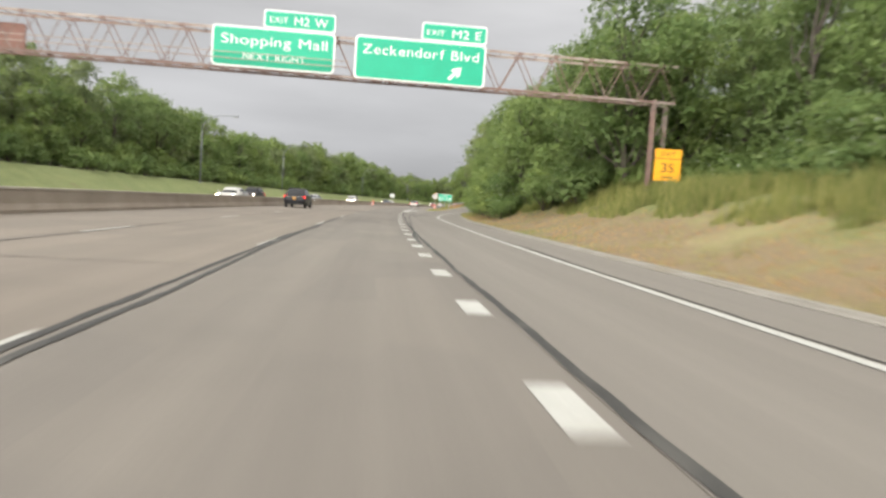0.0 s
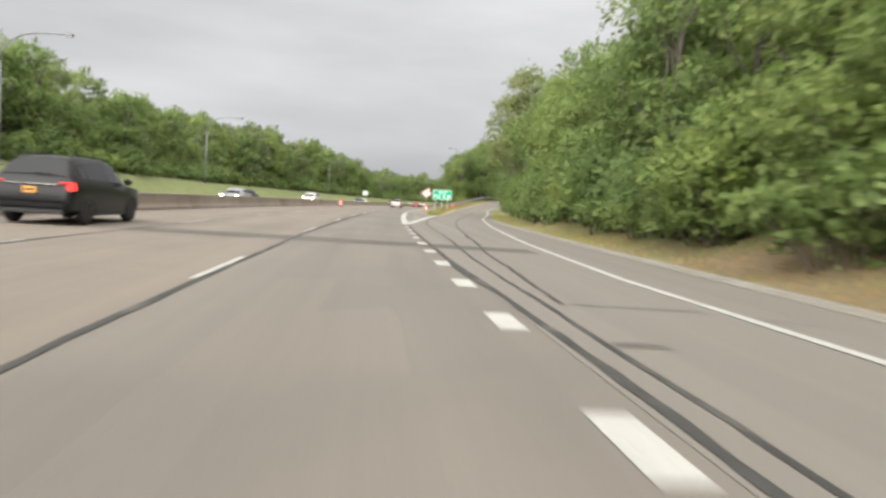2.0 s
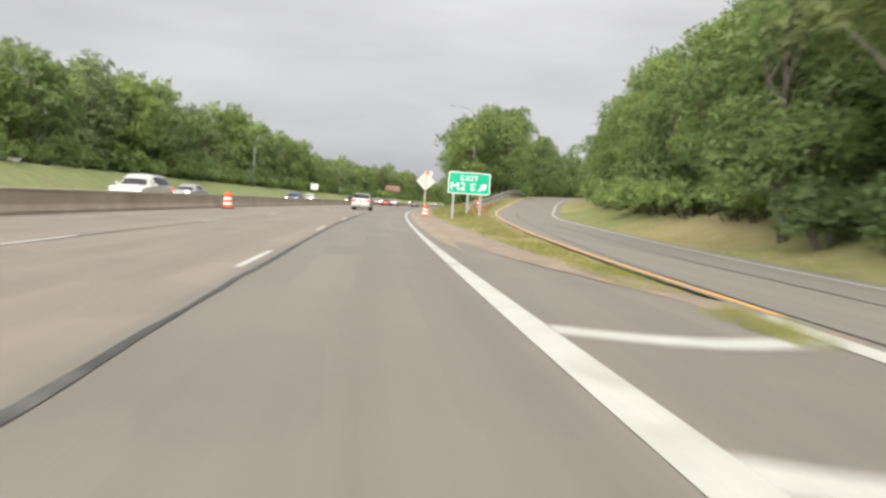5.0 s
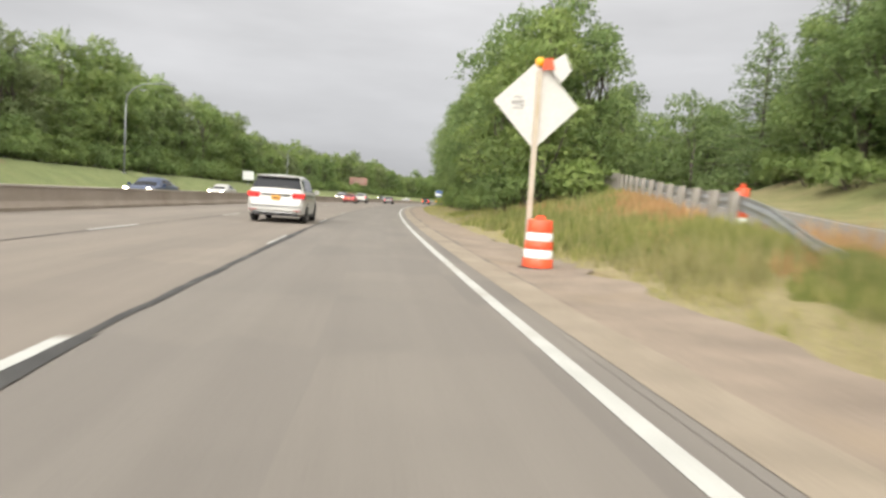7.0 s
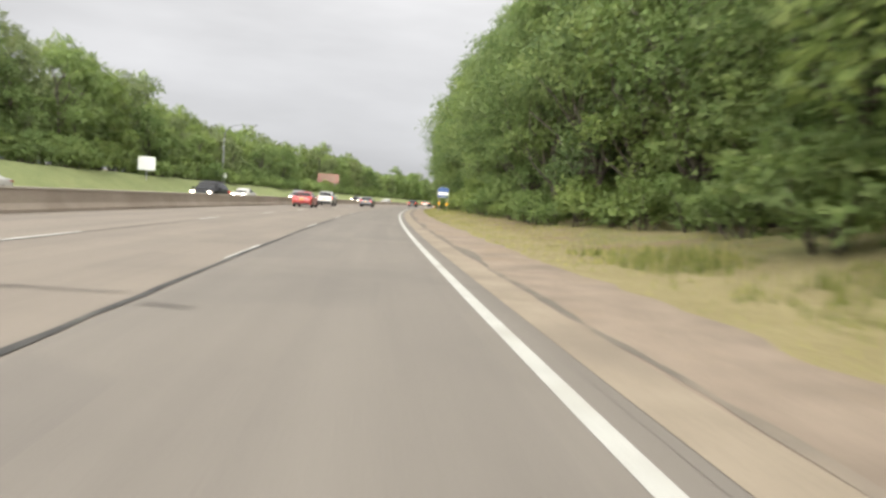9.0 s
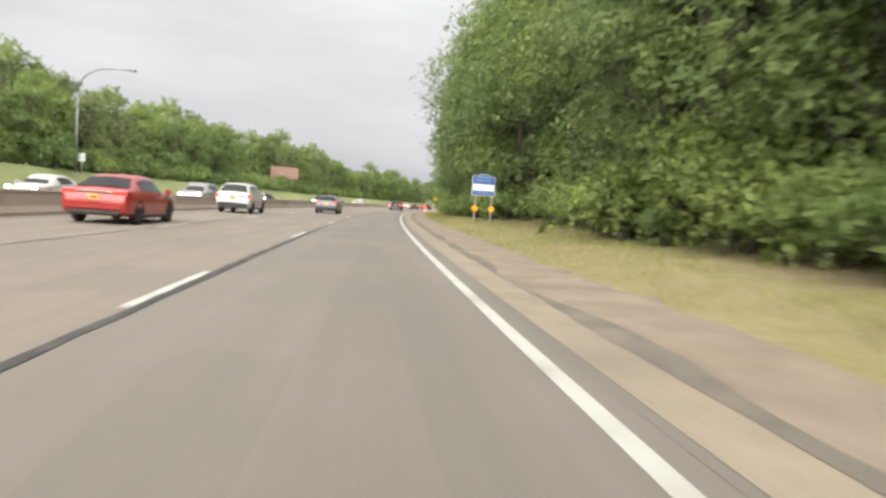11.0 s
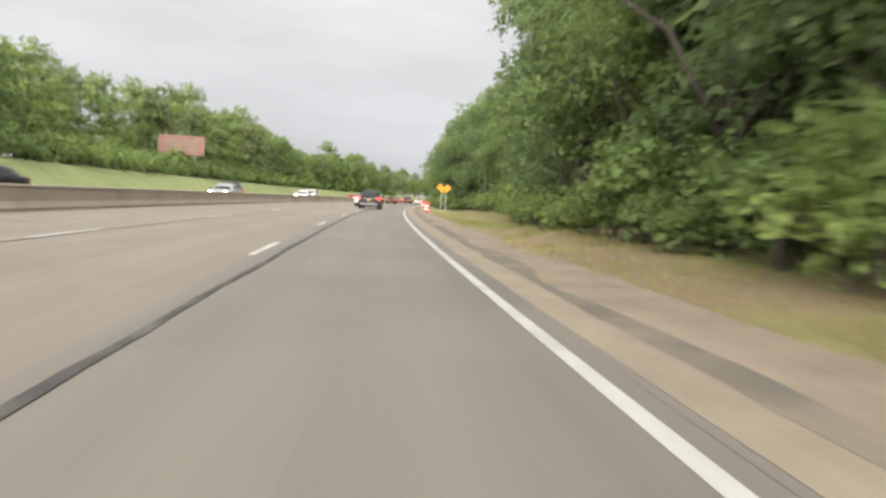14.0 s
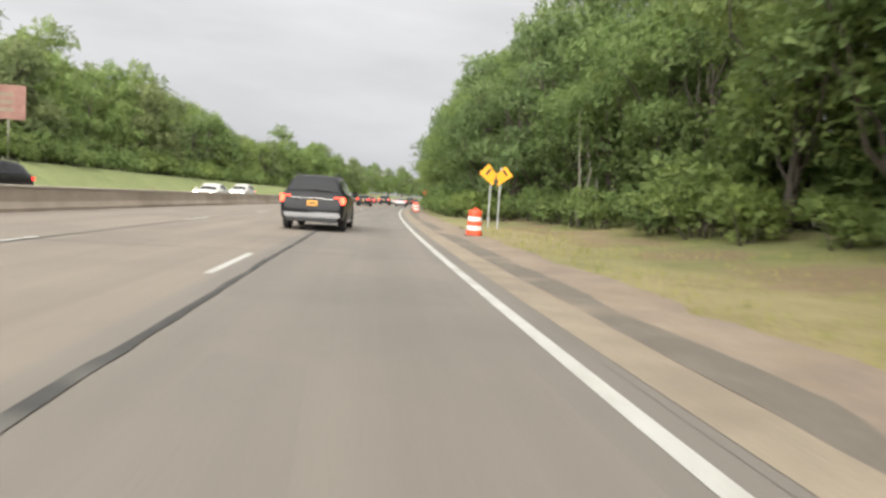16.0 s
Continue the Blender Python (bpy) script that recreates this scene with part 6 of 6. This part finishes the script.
# wood beside the through lanes
EDGE = table([(195, 9.0), (206, 11.0), (211, 10.2), (218, 8.6), (230, 7.4), (236, 7.2), (243, 6.9), (250, 7.6), (255, 8.6), (263, 8.8), (267, 7.4), (280, 5.8), (300, 5.2), (318, 7.4), (330, 10.0), (345, 10.0), (352, 9.2), (358, 8.8), (366, 6.4), (374, 4.8), (400, 4.4), (600, 4.4)])
for s in np.arange(199, 470, 4.5):
    e = EDGE(s)
    dark = noise.noise((s * 0.04, 1.0, 0)) > 0.05
    k = 1.0 + (0.17 + 0.13 * smooth(258, 270, s)) * smooth(199, 207, s) * (1 - smooth(284, 306, s)) + 0.1 * smooth(345, 365, s)
    k += 0.24 * smooth(308, 316, s) * (1 - smooth(334, 342, s))
    k *= 1 - 0.1 * smooth(338, 348, s) * (1 - smooth(380, 396, s))
    high = s < 300
    low = 1 - 0.4 * (1 - smooth(214, 226, s))
    placed(near_t if high else near_c if dark else near_a, s + rng.uniform(-1, 1), e + 1.3 + rng.uniform(-0.5, 0.6), "wood beside the through lanes", LABELS["C" if dark else "A"], rng, 0.72 * k if high else 0.88 * k, 0.84 * k if high else 1.06 * k)
    massed("right", back_t, s + rng.uniform(-1.5, 1.5), e + 5.0 + rng.uniform(-0.8, 0.8), rng, 0.74 * k * low, 0.9 * k * low)
    massed("right", back_t, s, e + 10.0 + rng.uniform(-1, 1), rng, 0.8 * k * low, 0.95 * k * low)
for s in np.arange(197, 420, 2.9):
    placed(bushes, s, EDGE(s) - 0.5 + rng.uniform(-0.4, 0.4), "undergrowth beside the through lanes", LABELS["S"], rng, 0.55, 1.05)
    massed("right", far_bushes, s, EDGE(s) + 3.0 + rng.uniform(-0.6, 0.6), rng, 0.9, 1.5)
    massed("right", far_bushes, s, EDGE(s) + 7.0 + rng.uniform(-0.6, 0.6), rng, 1.1, 1.7)
for s, u, k in ((207, 11.4, 0.76), (216, 10.2, 0.82), (224, 10.0, 0.83), (232, 9.5, 0.84), (240, 9.2, 0.86), (248, 9.2, 0.87), (256, 9.4, 0.89), (266, 8.4, 0.95), (273, 7.4, 0.93), (282.5, 7.4, 0.89), (290, 7.5, 0.9)):
    placed(over_t, s, u, "wood beside the through lanes", "tall broadleaf tree with a high overhanging crown", rng, k * 0.96, k * 1.03)
for s, u, k in ((254.2, 9.8, 0.88), (259, 10.2, 0.9), (264.5, 10.4, 0.95), (268.5, 9.2, 0.9), (273, 8.6, 0.9), (279, 8.8, 0.82)):
    placed(near_b, s, u, "wood beside the through lanes", LABELS["B"], rng, k * 0.96, k * 1.04)
for s, u, k in ((238, 7.6, 1.0), (241.5, 8.2, 1.1), (245, 7.6, 1.0), (248.5, 8.4, 0.95), (234, 8.4, 1.0), (231, 9.0, 1.1), (228, 9.2, 0.9), (279.5, 6.1, 0.8), (282, 6.6, 0.85), (287, 6.9, 0.75), (290.5, 6.6, 0.85), (294, 6.4, 0.8), (298, 6.2, 0.85)):
    placed(bright_bushes, s, u, "undergrowth beside the through lanes", LABELS["S"], rng, k * 0.95, k * 1.05)
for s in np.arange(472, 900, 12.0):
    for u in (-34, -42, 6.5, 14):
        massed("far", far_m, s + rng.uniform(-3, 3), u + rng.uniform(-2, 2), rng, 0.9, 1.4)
grow_bulk("left", "far_bank_wood", "dense green wood rising behind the grass bank")
grow_bulk("right", "roadside_wood", "deep shaded green wood behind the front trees")
grow_bulk("far", "distant_wood", "distant green wood where the road bends, haze mixed in as paler leaves")
for ob in MODELS:
    for o in (*ob.children_recursive, ob):
        bpy.data.objects.remove(o)

# pale saplings at the wood's edge
for i, (s, u) in enumerate(((350.2, 8.6), (350.9, 8.9), (352.0, 9.8))):
    r = np.random.default_rng(60 + i)
    t = thing("sapling", "slender pale-barked sapling at the wood's edge", "tree", "pale saplings", m=stand(s, u, lie(s, u)))
    part("trunk", mesh_of("trunk", *branch(r, (0, 0, -0.3), (0.4 * i - 0.5, 0.2, 6.0), 0.07, 0.03, 0.08, 7, 8), PALE_BARK, smooth=True), None, t, "thin pale grey trunk")
    part("crown", leaf_mesh("crown", leaves(r, [(0.2, 0, 5.4), (-0.4, 0.5, 6.2), (0.3, -0.4, 6.8)], [(1.0, 1.0, 0.7)] * 3, 500, 0.26), LEAF_B), None, t)

# ---- grass and weeds ----


def grass_patch(name, label, rows, material, seed, wide=0.02):
    """Blades as thin bent triangles; rows of s0, s1, u0, u1, count, height, with offsets as numbers or functions of s."""
    r = np.random.default_rng(seed)
    out = []
    for s0, s1, u0, u1, count, height in rows:
        for _ in range(count):
            s = r.uniform(s0, s1)
            a = u0(s) if callable(u0) else u0
            b = u1(s) if callable(u1) else u1
            u = r.uniform(a, b)
            lush = noise.noise((s * 0.35, u * 0.5, seed)) + 0.5 * noise.noise((s * 1.3, u * 1.5, seed + 2))
            rim = min(s - s0, s1 - s, 1.6 * (u - a), 1.6 * (b - u))
            if lush < -0.15 - 0.4 * smooth(0, 2.0, rim) + 0.5 * (1 - smooth(0, 1.2, rim)) and height > 0.2 or lush < -0.14:
                continue
            p = at(s, u, lie(s, u) - 0.02)
            ang, h = r.uniform(0, 2 * math.pi), height * r.uniform(0.45, 1.25) * (1 + 0.5 * lush) * (1 if height < 0.2 else 0.35 + 0.65 * smooth(0, 2.2, rim))
            w = wide * r.uniform(0.6, 1.5) * (1 + height)
            dx, dy = math.cos(ang), math.sin(ang)
            ln = h * r.uniform(0.1, 0.55)
            th = heading(s)
            if dx * (-math.cos(th) - math.sin(th)) + dy * (math.sin(th) - math.cos(th)) < 0:
                dx, dy = -dx, -dy
            out += [(p.x + dy * w, p.y - dx * w, p.z), (p.x - dy * w, p.y + dx * w, p.z), (p.x - dx * ln, p.y - dy * ln, p.z + h)]
    ob = part(name, blade_mesh(name, np.array(out), material, True, np.tile((0.0, 0.0, 1.0), (len(out), 1))))
    return tagged(ob, label, "grass", kind="stuff")


grass_patch("verge_grass", "short mown green and straw-coloured grass", [
    (-4, 60, lambda s: CURB(s) + 0.2, lambda s: CURB(s) + 6, 9000, 0.12),
    (104, 150, 2.4, lambda s: RAMP_L(s) - 0.3, 7000, 0.16),
    (150, 200, 2.4, lambda s: BANK_TOP(s), 9000, 0.2),
    (200, 350, 2.4, lambda s: EDGE(s) - 0.3, 26000, 0.13),
    (60, 140, lambda s: CURB(s) + 0.15, lambda s: CURB(s) + 2.6, 9000, 0.14),
], BLADE, 3, 0.012)
grass_patch("straw_grass", "dry straw-yellow uncut grass on the gore", [
    (118, 156, 3.0, lambda s: min(RAMP_L(s) - 0.3, 9.0), 15000, 0.26),
    (150, 180, 2.6, lambda s: BANK_TOP(s), 9000, 0.5),
    (0, 75, lambda s: CURB(s) + 0.4, lambda s: CURB(s) + 5, 6000, 0.13),
    (196, 300, 2.6, lambda s: EDGE(s) - 1.2, 7000, 0.14),
], STRAW, 6, 0.014)
grass_patch("tall_weeds", "tall unmown green weeds on the bank", [
    (0, 46, lambda s: CURB(s) + 3.4, lambda s: CURB(s) + 11, 24000, 0.8),
    (143, 157, 3.6, lambda s: min(RAMP_L(s) - 1.5, 7.6), 8500, 0.5),
    (156, 172, 2.9, 5.6, 7000, 0.66),
    (151, 178, lambda s: 2.7 + 1.2 * smooth(160, 151, s), lambda s: BANK_TOP(s) + 0.5, 18000, 0.48),
    (178, 200, 3.6, 6.5, 3000, 0.4),
], BLADE, 4, 0.022)
grass_patch("dry_weeds", "dry rust-brown seeding weeds", [
    (154, 170, lambda s: BANK_TOP(s) - 2.2, lambda s: BANK_TOP(s) + 0.6, 8000, 0.62),
    (150, 176, 3.8, 7.0, 1300, 0.62),
    (145.5, 156, 4.4, 7.2, 1800, 0.55),
    (0, 70, lambda s: CURB(s) + 0.4, lambda s: CURB(s) + 4.5, 6000, 0.12),
], DRY, 5, 0.02)
